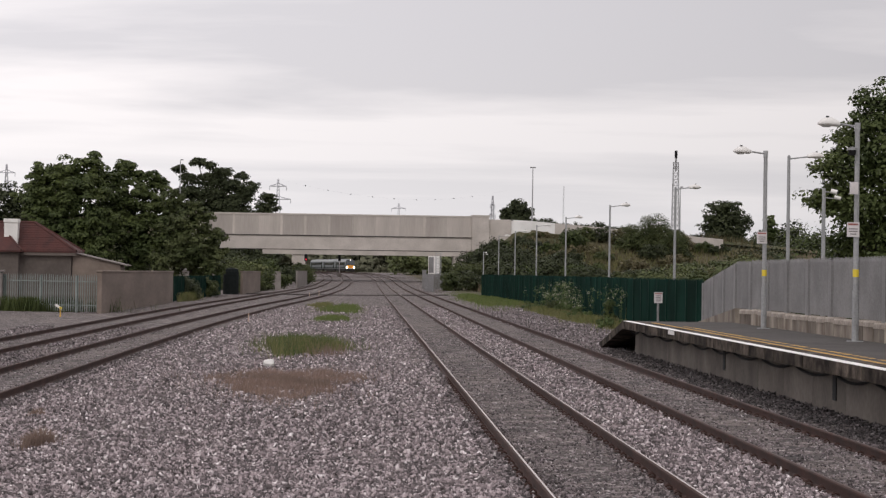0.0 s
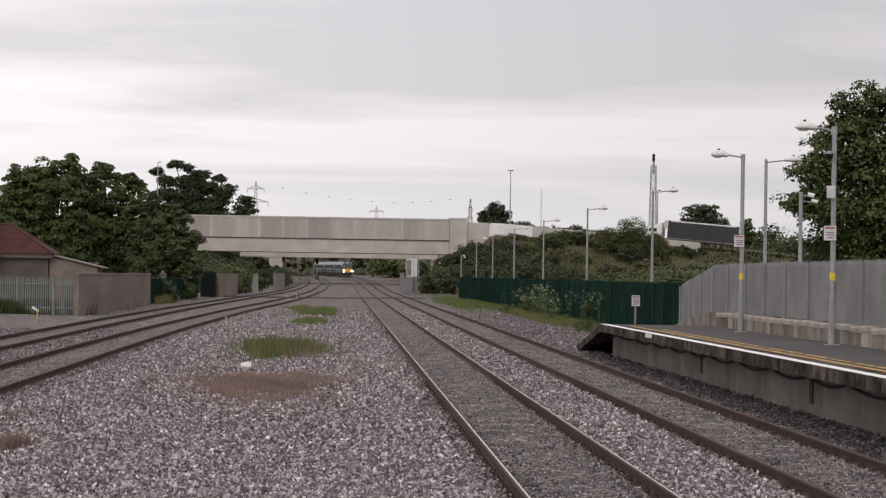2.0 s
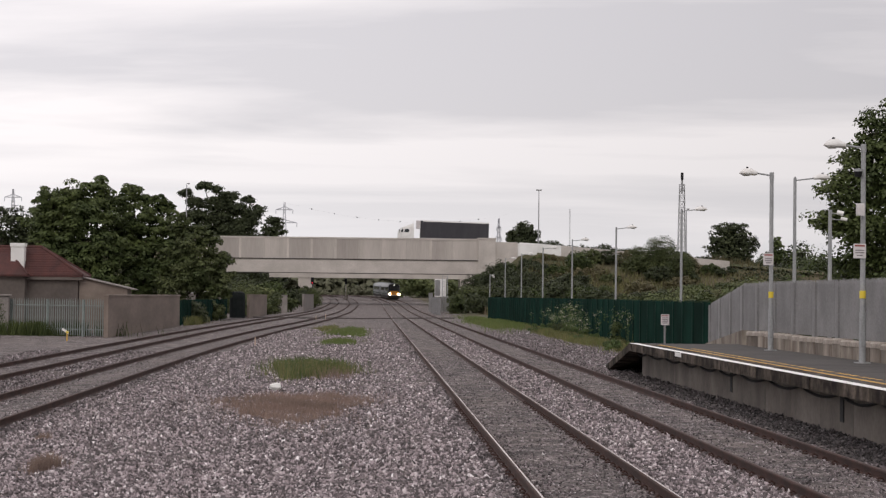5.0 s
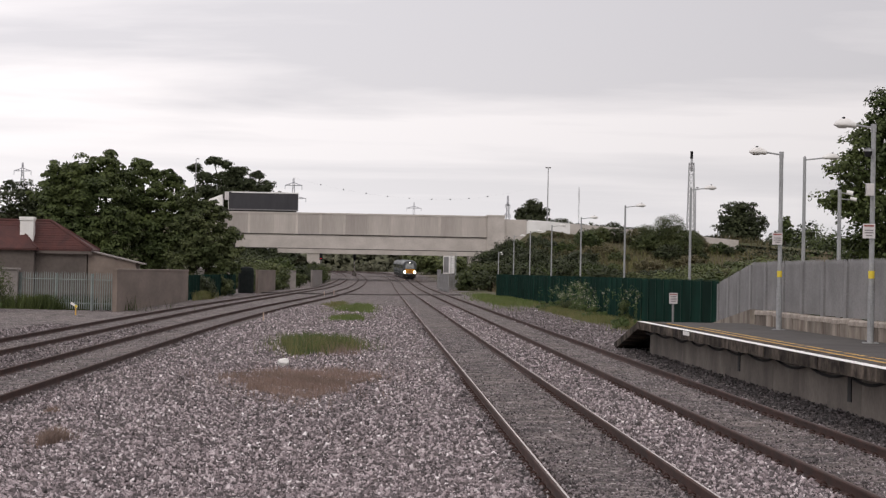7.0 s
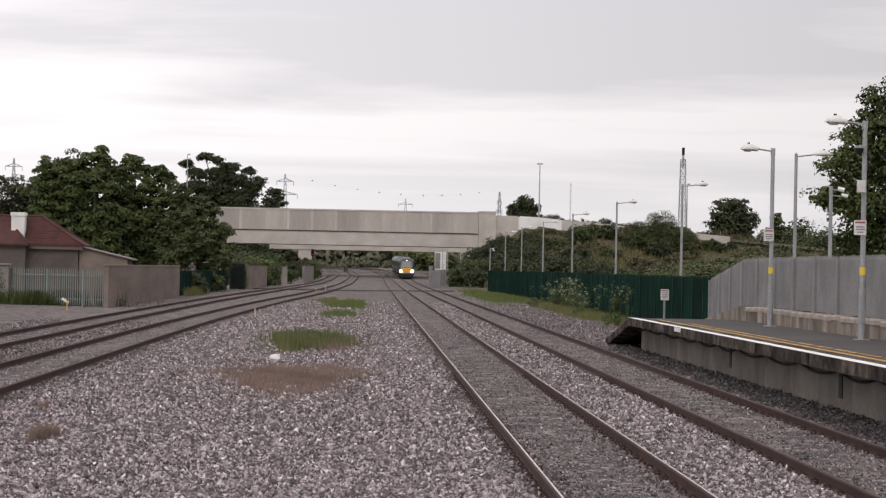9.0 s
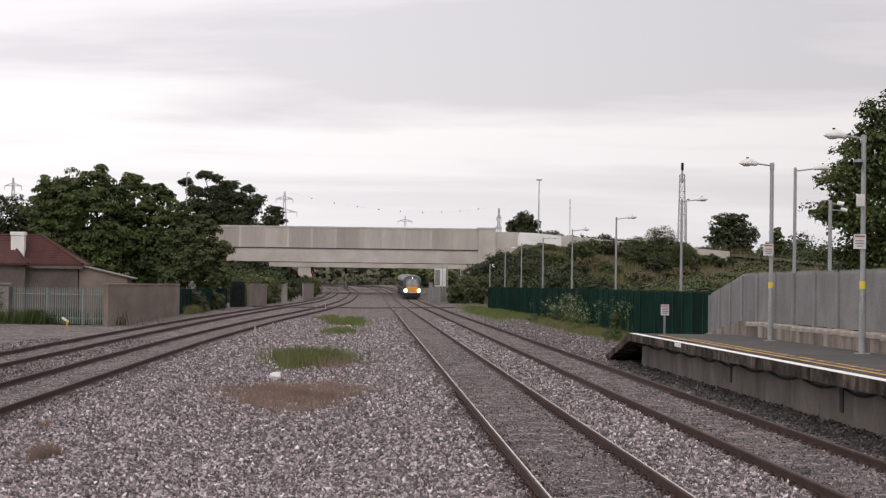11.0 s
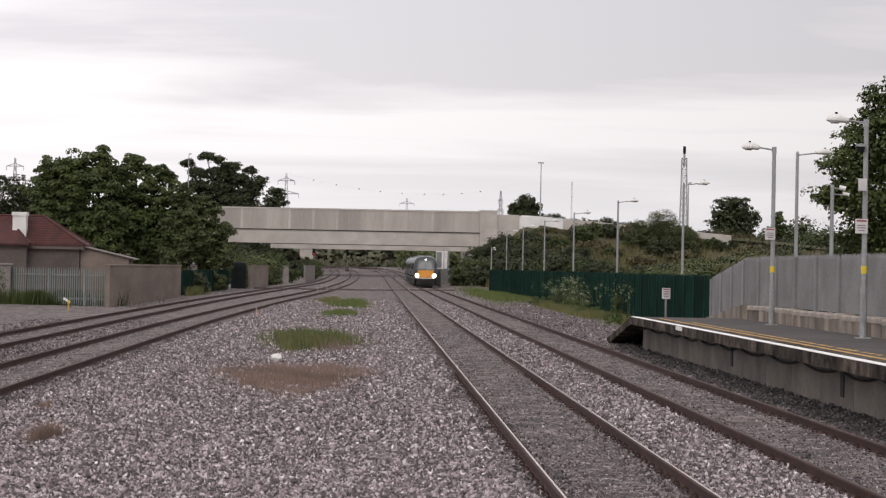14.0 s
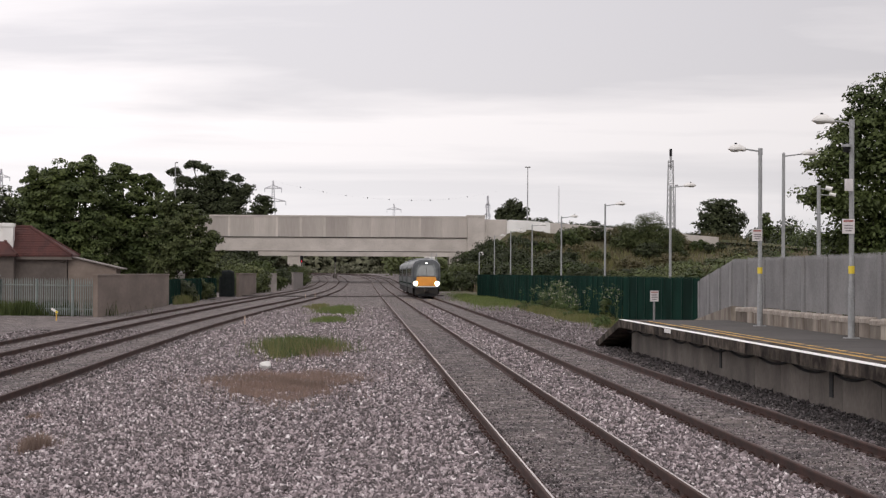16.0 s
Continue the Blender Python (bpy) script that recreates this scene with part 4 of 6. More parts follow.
# ---- trees and plants ----
def build_tree(name, label, x, y, z0, blobs, leaf, n, size, trunk=0.35, seed=1, category="tree", clump=0.34, group=""):
    """A tree: tapered trunk, limbs to each mass of foliage, and a crown of leaves on many small clumps.
    blobs: (dx, dy, height of the middle, radius across, radius up)."""
    rng = np.random.default_rng(seed)
    t = thing(name, label, category, group)
    top = max(b[2] for b in blobs)
    s = Shape()
    lean = rng.normal(size=2) * 0.3
    knee = (x + lean[0] * 0.5, y + lean[1] * 0.5, z0 + (top) * 0.45)
    s.tube((x, y, z0 - 0.4), knee, trunk, trunk * 0.7, n=9)
    for dx, dy, h, rx, rz in blobs:
        mid = (x + dx * 0.5 + lean[0], y + dy * 0.5, z0 + h * 0.68)
        s.tube(knee, mid, trunk * 0.5, trunk * 0.3, n=6)
        s.tube(mid, (x + dx, y + dy, z0 + h), trunk * 0.3, trunk * 0.12, n=5)
        for _ in range(5):
            d = unit(rng.normal(size=3)) * [rx * 0.8, rx * 0.8, rz * 0.8]
            s.tube((x + dx, y + dy, z0 + h), (x + dx + d[0], y + dy + d[1], z0 + h + d[2]), trunk * 0.12, trunk * 0.03, n=4)
    part("trunk", s, M_BARK, t)
    total = sum(b[3] * b[3] for b in blobs)
    out = []
    for dx, dy, h, rx, rz in blobs:
        m = max(26, int(60 * min(1.0, rx / 3)))
        d = unit(rng.normal(size=(m, 3)))
        c = np.array([x + dx, y + dy, z0 + h]) + d * np.array([rx, rx, rz]) * rng.uniform(0.15, 1.02, (m, 1)) ** 0.6
        r = rx * clump * rng.uniform(0.6, 1.25, m)
        out.append(leaves(rng, c, r, int(n * rx * rx / total), size, 0.66))
    part("crown", quads("crown", np.concatenate(out), leaf), None, t)
    return t


T = build_tree
g = 0.0
# the big sycamores by the house
T("sycamore_tree", "tall dense green sycamore with large clumped leaves", -28.5, 200, g, [(-3.4, 0, 11.2, 1.7, 1.6), (-1.2, 0, 11.4, 1.9, 1.6), (1.5, 0, 12.0, 1.9, 1.8), (-4.3, 0, 9.0, 1.9, 1.7), (-2.0, -1.2, 8.8, 2.4, 2.0), (1.0, -1.5, 9.2, 2.6, 2.2), (-3.8, -1, 6.4, 2.4, 2.0), (-0.8, -2, 5.8, 2.8, 2.2), (2.2, -2, 6.2, 2.6, 2.2), (-3.0, -2, 3.6, 2.8, 2.0), (1.0, -2.5, 3.4, 2.8, 2.0)], M_LEAF, 62000, 0.17, 0.5, 3, clump=0.33)
T("sycamore_tree", "tall green sycamore with open branching top", -22.6, 203, g, [(-1.4, 0, 12.0, 1.6, 1.3), (0.6, 0, 11.1, 1.3, 1.1), (2.0, 0, 10.9, 1.2, 1.0), (-3.2, 0, 10.6, 1.7, 1.5), (-3.0, 0, 8.2, 1.9, 1.7), (3.2, 0, 8.8, 1.4, 1.3), (-0.6, -1, 9.2, 2.2, 1.8), (1.6, -1, 8.2, 1.8, 1.5), (-1.0, -1.5, 6.2, 2.4, 2.0), (1.6, -1.5, 5.6, 2.4, 2.0), (0.0, -2, 3.4, 3.0, 2.0), (3.6, -1, 6.6, 1.6, 1.6)], M_LEAF, 40000, 0.16, 0.35, 5, clump=0.33)
T("ash_tree", "lower light green tree leaning over the line", -16.8, 196, g, [(-2.0, 0, 9.2, 1.2, 1.1), (-0.6, 0, 8.0, 1.5, 1.2), (0.8, 0, 7.2, 1.4, 1.2), (2.2, 0, 5.6, 1.2, 1.1), (2.1, 0, 4.2, 1.3, 1.2), (-1.2, -1, 5.8, 2.1, 1.8), (0.8, -1, 4.5, 2.1, 1.7), (-1.6, -1, 3.4, 2.3, 1.7), (1.4, -1, 2.9, 1.9, 1.5)], M_LEAF_OLIVE, 30000, 0.14, 0.25, 7, clump=0.33)
T("ash_tree", "dark green tree behind the house roof", -39.5, 210, g, [(2.0, 0, 9.2, 2.2, 1.9), (4.4, 0, 8.4, 1.8, 1.6), (-3.4, 0, 8.8, 2.6, 2.4), (3.0, 0, 6.8, 2.4, 2.0), (0, 0, 6.0, 3.2, 2.6), (-2, 0, 3.6, 3.4, 2.4), (3, 0, 3.6, 3.0, 2.2)], M_LEAF_DARK, 14000, 0.2, 0.4, 8)
# beyond the bridge
T("pine_tree", "dark spreading tree beyond the bridge", -33.0, 432, 10.5, [(-6.8, 0, 13.1, 1.6, 0.8), (-3.0, 0, 14.5, 1.9, 1.0), (-0.6, 0, 14.1, 1.6, 0.9), (1.6, 0, 12.6, 1.7, 1.0), (3.6, 0, 12.6, 1.5, 0.9), (6.2, 0, 11.8, 1.5, 0.9), (8.6, 0, 9.8, 1.6, 1.0), (7.0, 0, 8.2, 2.4, 1.4), (1.8, 0, 10.6, 2.4, 1.4), (-4.8, 0, 11.0, 2.2, 1.3), (-0.8, 0, 10.8, 2.4, 1.4), (4.4, 0, 9.6, 2.6, 1.4), (-5.0, 0, 8.0, 2.8, 1.6), (0.0, 0, 7.4, 3.6, 2.0), (5.5, 0, 6.6, 3.2, 1.8), (-4, 0, 4.6, 4, 2), (3, 0, 4.2, 5, 2)], M_LEAF_DARK, 42000, 0.24, 0.5, 11, clump=0.42)
T("small_tree", "small open tree beyond the bridge", -20.8, 430, 10.5, [(0, 0, 7.2, 1.7, 1.4), (0.9, 0, 5.2, 1.7, 1.4), (-1.3, 0, 4.6, 1.9, 1.6), (0, 0, 2.6, 2.2, 1.5)], M_LEAF_DARK, 3600, 0.3, 0.25, 12)
T("round_tree", "round dark green tree behind the bridge parapet", 31.6, 428, 10.0, [(0, 0, 6.4, 2.4, 2.0), (-2.0, 0, 5.0, 2.0, 1.7), (2.2, 0, 4.6, 2.0, 1.7), (0, 0, 3.6, 2.8, 1.8)], M_LEAF_DARK, 5000, 0.3, 0.3, 13)
T("round_tree", "round dark green tree behind the road wall", 71.4, 402, 8.0, [(-1.6, 0, 7.4, 2.6, 2.2), (1.2, 0, 7.2, 2.8, 2.4), (-2.6, 0, 5.0, 2.6, 2.2), (2.8, 0, 5.0, 2.7, 2.2), (0, -1, 4.4, 3.2, 2.4), (0, 0, 2.6, 4.0, 1.8)], M_LEAF_DARK, 9000, 0.3, 0.35, 14)
T("small_tree", "thin young tree behind the road wall", 80.5, 402, 7.5, [(0, 0, 6.2, 1.2, 1.2), (0.6, 0, 4.4, 1.5, 1.3), (-0.6, 0, 3, 1.8, 1.3)], M_LEAF, 2600, 0.28, 0.2, 15)
# the tree over the platform's end
T("sycamore_tree", "large green sycamore behind the platform fence", 28.6, 110, g, [(-1.6, 0, 10.8, 1.5, 1.4), (0.2, 0, 11.8, 1.8, 1.5), (2.4, 0, 11.6, 2.2, 1.9), (-2.6, 0, 8.6, 1.8, 1.5), (-0.4, 0, 8.8, 2.4, 2.0), (2.4, 0, 8.4, 2.8, 2.2), (-3.6, 0, 7.0, 1.3, 1.1), (-1.8, 0, 6.2, 2.2, 1.7), (1.2, -1, 5.8, 2.6, 2.0), (4.2, 0, 6.0, 3.0, 2.4), (-1.0, 0, 4.0, 2.4, 1.7), (2.2, 0, 3.4, 2.8, 1.9)], M_LEAF, 60000, 0.125, 0.4, 17, clump=0.42)


def bush(x, y, w, h, leaf, n, size, seed, label, name="bush", z0=None, category="bush", group=""):
    rng = np.random.default_rng(seed)
    z0 = float(land(x, y)) if z0 is None else z0
    m = max(10, int(8 + w * 5))
    c = np.stack([x + rng.uniform(-0.8, 0.8, m) * w / 2, y + rng.uniform(-0.8, 0.8, m) * min(w, 4) / 2, z0 + h * rng.uniform(0.12, 0.80, m) * (1 - 0.25 * rng.random(m))], 1)
    c[:, 2] = z0 + (c[:, 2] - z0) * (1 - 0.4 * (np.abs(c[:, 0] - x) / (w / 2)) ** 2)
    r = h * rng.uniform(0.13, 0.26, m)
    b = thing(name, label, category, group)
    s = Shape()
    for p in c[::2]:
        s.tube((x + (p[0] - x) * 0.3, y, z0 - 0.2), tuple(p), 0.03 + h * 0.006, 0.012, n=4)
    part("stems", s, M_BARK, b)
    part("foliage", quads("foliage", leaves(rng, c, r, n, size, 0.9), leaf), None, b)
    return b


# the bank below the road: dark thickets, a big willow, scrub
rng0 = np.random.default_rng(77)
M_OLIVE = leaf_material("olive_scrub", (0.088, 0.082, 0.038), (0.125, 0.105, 0.056))
LANE_NEAR = offset_line(6.0)
BANK = []
for _ in range(84):
    x, y = rng0.uniform(18, 66), rng0.uniform(285, 388)
    BANK.append((x, y))
UPPER = [(float(p[0]), float(p[1])) for p in offset_line(8.6) if 29 < p[0] < 74]
UPPER = [p for k, p in enumerate(UPPER) if k == 0 or k % max(1, len(UPPER) // 20) == 0]
BANK += UPPER
BANK += [(23 + 2.2 * i, 386 - 0.25 * i * i, ) for i in range(7)] + [(17.0, 262), (15.6, 285), (18.5, 318), (16.6, 372), (19.5, 385), (22, 390), (18.4, 345), (51.0, 383), (54.5, 384), (57.5, 381)]
for k, (x, y) in enumerate(BANK):
    d = float(np.hypot(LANE_NEAR[:, 0] - x, LANE_NEAR[:, 1] - y).min())
    if d < 2.0 or x > 0.19 * y + 2:
        continue
    big = (x, y) in ((51.0, 383), (54.5, 384), (57.5, 381))
    h = (8.8 if x == 54.5 else 6.6) if big else rng0.uniform(2.0, 4.9) + (1.2 if x < 34 else 0)
    if (x, y) in UPPER:
        h = rng0.uniform(1.5, 2.6) if not 40 < x < 50 else 3.4
    if 27 < x < 38 and y > 372:
        h *= 0.45
    m = M_LEAF_OLIVE if big else [M_LEAF_DARK, M_LEAF_DARK, M_LEAF, M_LEAF_OLIVE, M_OLIVE, M_LEAF_OLIVE, M_OLIVE][int(rng0.integers(0, 7 if x > 34 else 3))]
    bush(x, y, 5.5 if big else rng0.uniform(4, 7) if (x, y) not in UPPER else 4.5, h, m, 8000 if big else 2100, 0.16 if big else 0.21, 100 + k, "dense green bush on the embankment", group="bank bushes")
for k, (x, y) in enumerate([(26.0, 230), (33.0, 215), (40.0, 205), (46.0, 230), (41, 250), (33, 262), (22, 210), (30, 245)]):
    bush(x, y, 7, 2.3, M_LEAF_LIGHT if k % 2 else M_LEAF, 2600, 0.16, 180 + k, "low green scrub on the embankment", "scrub", group="bank scrub")
for k, (x, y, w, h, m) in enumerate([(20.2, 320, 3.6, 6.2, M_LEAF_DARK), (22.6, 330, 3.2, 6.6, M_LEAF_DARK), (24.9, 330, 2.6, 7.6, M_LEAF_DARK), (26.8, 331, 2.6, 7.8, M_LEAF_DARK), (29.5, 334, 4.0, 6.4, M_LEAF_DARK), (14.4, 300, 4.4, 5.4, M_LEAF_OLIVE), (17.2, 302, 4.0, 5.0, M_LEAF_OLIVE), (12.4, 292, 2.6, 3.4, M_LEAF_OLIVE), (33.5, 338, 4.0, 5.8, M_LEAF_DARK), (38.0, 340, 4.4, 5.2, M_LEAF)]):
    bush(x, y, w, h, m, 3600, 0.175, 150 + k, "tall dark shrub below the bridge end" if k < 5 else "olive green shrub beside the bridge pier", group="bank bushes")
# the hedge behind the platform fence
for k, (x, y, w, h, m) in enumerate([(20.6, 118, 4, 3.6, M_LEAF), (23.2, 124, 4, 4.4, M_LEAF_LIGHT), (26.2, 128, 4.5, 4.8, M_LEAF), (29.5, 132, 5, 6.6, M_LEAF), (33.5, 135, 5, 6.0, M_LEAF), (19.2, 135, 4, 3.2, M_LEAF_LIGHT), (22.0, 150, 5, 3.4, M_LEAF_LIGHT), (27, 160, 6, 4.2, M_LEAF_LIGHT), (33, 170, 7, 6.6, M_LEAF_DARK), (30.5, 122, 5, 6.4, M_LEAF_DARK), (26.6, 115, 4, 4.6, M_LEAF_DARK), (18.6, 100, 3, 2.6, M_LEAF), (21.5, 95, 3.5, 2.8, M_LEAF), (24.5, 92, 3.5, 3.2, M_LEAF)]):
    bush(x, y, w, h, m, 4200, 0.105, 200 + k, "leafy green hedge bush behind the platform fence", "hedge_bush", group="platform hedge")
# left side: along the boundary and under the bridge
for k, (x, y, w, h, m) in enumerate([(-14.6, 232, 3, 2.4, M_LEAF_OLIVE), (-13.4, 250, 2.0, 2.2, M_LEAF_OLIVE), (-17.5, 255, 5, 3.2, M_LEAF), (-16.5, 300, 6, 4.6, M_LEAF_LIGHT), (-21.5, 330, 6, 5.6, M_LEAF_DARK), (-17.0, 345, 6, 5.4, M_LEAF), (-13.4, 362, 4.6, 4.4, M_LEAF_DARK), (-24.5, 300, 6, 5.2, M_LEAF_LIGHT), (-12.8, 392, 4.5, 3.9, M_LEAF_OLIVE), (-15.5, 405, 5, 4.2, M_LEAF_DARK), (-20.5, 270, 5, 4.2, M_LEAF_LIGHT), (-25, 380, 6, 6.4, M_LEAF_DARK), (-20.5, 390, 5, 6.2, M_LEAF_DARK)]):
    bush(x, y, w, h, m, 2600, 0.21, 300 + k, "dark overgrown bush beside the boundary wall", group="lineside bushes")
# the willowherb in front of the green fence
for k, (x, y, w, h, m) in enumerate([(12.5, 128, 1.0, 1.2, M_WEED), (12.3, 121, 1.5, 1.0, M_WEED), (12.8, 106, 0.5, 1.3, M_LEAF), (12.1, 114, 1.6, 0.7, M_WEED), (12.2, 100, 1.6, 0.6, M_WEED), (12.0, 144, 2, 0.9, M_WEED), (11.6, 96, 1.2, 0.45, M_WEED), (12.6, 134, 1.6, 1.2, M_LEAF_OLIVE)]):
    bush(x, y, w, h, m, 1300, 0.055, 400 + k, "pale leafy weeds growing against the green fence", "weed_clump", z0=-0.16, category="weeds", group="weeds by the fence")


def blades(rng, x, y, z, h, w, lean=0.5):
    """Upright tapering blades as (n, 4, 3)."""
    n = len(x)
    a = rng.uniform(0, 2 * math.pi, n)
    b = rng.uniform(0, 2 * math.pi, n)
    hh = h * rng.uniform(0.4, 1.15, n)
    p = np.stack([x, y, z], 1)
    side = np.stack([np.cos(a), np.sin(a), 0 * a], 1) * (w / 2)
    tip = p + np.stack([np.cos(b) * hh * lean * rng.random(n), np.sin(b) * hh * lean * rng.random(n), hh], 1)
    return np.stack([p - side, p + side, tip + side * 0.25, tip - side * 0.25], 1)


def patch(name, label, mat, cx, cy, rx, ry, n, h, w, seed, z=-0.17, category="grass"):
    rng = np.random.default_rng(seed)
    a, r = rng.uniform(0, 2 * math.pi, n), np.where(rng.random(n) < 0.6, np.sqrt(rng.random(n)) * 0.9, np.abs(rng.normal(size=n)) * 0.62)
    edge = 1 + 0.25 * np.sin(3 * a + seed) + 0.15 * np.sin(7 * a + 2 * seed)
    x, y = cx + rx * r * edge * np.cos(a), cy + ry * r * edge * np.sin(a)
    clump = np.sin(x * 5.1 + seed) * np.sin(y * 2.3) + rng.normal(size=n) * 0.5
    keep = clump > (-0.35 if h > 0.3 or rx < 0.3 else -0.05)
    x, y = x[keep], y[keep]
    me = quads(name, blades(rng, x, y, np.full(len(x), z), h, w), mat)
    return tagged(new(name, me), label, category, kind="stuff")


patch("grass_patch", "low green grass growing through the ballast", M_GRASS, -2.05, 65.5, 1.3, 5.0, 5200, 0.40, 0.020, 1)
patch("grass_patch", "darker green weeds among the ballast grass", M_WEED, -2.1, 66.0, 1.2, 4.8, 2600, 0.44, 0.024, 13)
patch("grass_patch", "dry brown grass edge growing through the ballast", M_DRY, -1.15, 62.0, 0.6, 2.4, 380, 0.30, 0.018, 2)
patch("grass_patch", "low green grass growing through the ballast", M_GRASS_BRIGHT, -1.75, 108, 0.95, 6.0, 4200, 0.20, 0.024, 3)
patch("grass_patch", "low green grass growing through the ballast", M_GRASS_BRIGHT, -1.5, 136, 1.25, 14, 8000, 0.26, 0.03, 4)
patch("grass_patch", "thin grass tufts on the ballast", M_GRASS, -3.2, 150, 0.8, 14, 1500, 0.2, 0.06, 5)
patch("dead_weeds", "dead reddish brown weeds lying on the ballast", M_DRY, -1.75, 45.5, 1.65, 6.0, 23000, 0.17, 0.012, 6)
patch("dead_weeds", "small dry brown tuft on the ballast", M_DRY, -4.65, 29.2, 0.19, 0.85, 2000, 0.20, 0.012, 7)
patch("dead_weeds", "small dry brown tuft on the ballast", M_DRY, -5.6, 35.0, 0.12, 0.5, 300, 0.12, 0.01, 8)
patch("verge_grass", "bright green grass on the verge beside the track", M_GRASS_BRIGHT, 11.2, 190, 1.9, 34, 30000, 0.34, 0.045, 9)
patch("verge_grass", "green weeds and grass along the fence foot", M_GRASS, 12.2, 126, 0.95, 30, 20000, 0.36, 0.035, 10)
patch("verge_grass", "rough weeds at the foot of the green fence", M_GRASS, 12.2, 92, 0.7, 9, 4000, 0.3, 0.035, 11)
patch("verge_grass", "straggling weeds at the foot of the green fence", M_GRASS, -14.4, 168, 0.4, 9, 2200, 0.7, 0.04, 14)
patch("verge_grass", "weeds below the pale fence", M_LEAF, -19.5, 118.0, 4.4, 0.9, 5000, 0.8, 0.05, 12)


def willowherb():
    """Tall pale stems in front of the green fence."""
    rng = np.random.default_rng(55)
    for cx, cy, n, h in ((12.4, 129, 55, 2.1), (12.3, 120, 26, 1.2), (12.8, 106, 16, 1.9), (12.5, 138, 24, 1.4)):
        x, y = rng.normal(cx, 0.45, n), rng.normal(cy, 3.0, n)
        x = np.minimum(x, 13.1)
        w = thing("willowherb", "tall pale willowherb stems before the green fence", "weeds", "weeds by the fence")
        top = h * rng.uniform(0.5, 1.1, n)
        part("stems", quads("stems", blades(rng, x, y, np.full(n, -0.16), h, 0.02, 0.3), M_LEAF_LIGHT), None, w, kind="stuff")
        c = np.stack([x, y, -0.1 + top * 0.85], 1)
        part("leaves", quads("leaves", leaves(rng, c, np.full(n, 0.18), n * 16, 0.05, 2.2), M_WEED), None, w, kind="stuff")
        part("seed_heads", quads("seed_heads", leaves(rng, c + [0, 0, 0.12], np.full(n, 0.1), n * 5, 0.04), M_FLOWER), None, w, kind="stuff")


willowherb()


def scatter_bank():
    """Rough grass, dry stems and seed heads over the bank."""
    rng = np.random.default_rng(31)
    for name, mat, n, h, w, x0, x1, y0, y1, label in (("bank_grass", M_GRASS, 40000, 1.2, 0.18, 15.5, 75, 150, 385, "rough green grass over the embankment"), ("bank_grass", M_OLIVE, 60000, 1.3, 0.15, 15.5, 75, 150, 392, "tall olive brown grass over the embankment"), ("dry_stems", M_DRY, 30000, 1.3, 0.09, 15.5, 62, 130, 290, "dry brown stems over the embankment"), ("seed_heads", M_FLOWER, 3500, 1.3, 0.14, 18, 60, 150, 300, "pale seed heads over the embankment")):
        x, y = rng.uniform(x0, x1, n), rng.uniform(y0, y1, n)
        keep = (np.sin(x * 0.4 + y * 0.11) + np.sin(y * 0.23 - x * 0.2) + rng.normal(size=n) > (-0.9 if name == "bank_grass" else 0.2)) & (x < 0.21 * y + 8)
        x, y = x[keep], y[keep]
        z = land(x, y)
        q = blades(rng, x, y, z, h, w) if name != "seed_heads" else leaves(rng, np.stack([x, y, z + 1.1], 1), np.full(len(x), 0.25), len(x) * 2, 0.11)
        tagged(new(name, quads(name, q, mat)), label, "grass", kind="stuff")


scatter_bank()


# Olive leaves, lightened and blued: haze of the far woods is put into the colour.
M_HAZY_LEAF = leaf_material("hazy_olive_leaf", (0.105, 0.110, 0.068), (0.130, 0.128, 0.084))


def far_woods(name, label, xs, y, h, n, size, seed, mat, base=2.3):
    rng = np.random.default_rng(seed)
    x = rng.uniform(xs[0], xs[1], n // 60)
    top = h * (0.65 + 0.35 * np.sin(x * 0.13 + seed) * np.sin(x * 0.05 + 1)) * rng.uniform(0.7, 1.1, len(x))
    c = np.stack([x, y + rng.uniform(-15, 15, len(x)), base + top * rng.random(len(x)) ** 0.6], 1)
    q = leaves(rng, c, np.full(len(x), h * 0.22), n, size, 0.8)
    tagged(new(name, quads(name, q, mat)), label, "trees", kind="stuff")


far_woods("far_woods", "distant hazy trees behind the bridges", (-130, 70), 900, 17.0, 40000, 1.5, 1, M_HAZY_LEAF, 0.5)
far_woods("far_woods", "distant low scrub beyond the curve", (-90, 60), 830, 5.0, 24000, 0.9, 21, M_HAZY_LEAF, 0.8)
far_woods("far_woods", "distant light green trees beyond the curve", (7, 36), 560, 9.5, 16000, 0.48, 2, M_LEAF_LIGHT)
far_woods("far_woods", "dark trees beside the curve", (-60, -24), 560, 8.0, 14000, 0.5, 3, M_LEAF_DARK)


def skyline_hedge():
    """Uneven shrubs just behind the road, showing over its wall."""
    rng = np.random.default_rng(64)
    m = 320
    x = rng.uniform(33, 76, m)
    z0 = np.interp(x, [p[0] for p in ROAD], [p[2] for p in ROAD]) - 0.6
    top = (1.25 + 0.5 * np.sin(x * 0.9) * np.sin(x * 0.37)) * rng.uniform(0.6, 1.2, m)
    c = np.stack([x, np.interp(x, [p[0] for p in ROAD], [p[1] for p in ROAD]) + 9 + rng.uniform(-1, 1, m), z0 + 0.5 + top], 1)
    c = np.concatenate([c, c - [0, 0, 0.9]])
    q = leaves(rng, c, np.full(len(c), 0.55), 26000, 0.15, 1.2)
    tagged(new("roadside_hedge", quads("roadside_hedge", q, M_LEAF_DARK)), "uneven dark hedge behind the road wall", "hedge", kind="stuff")


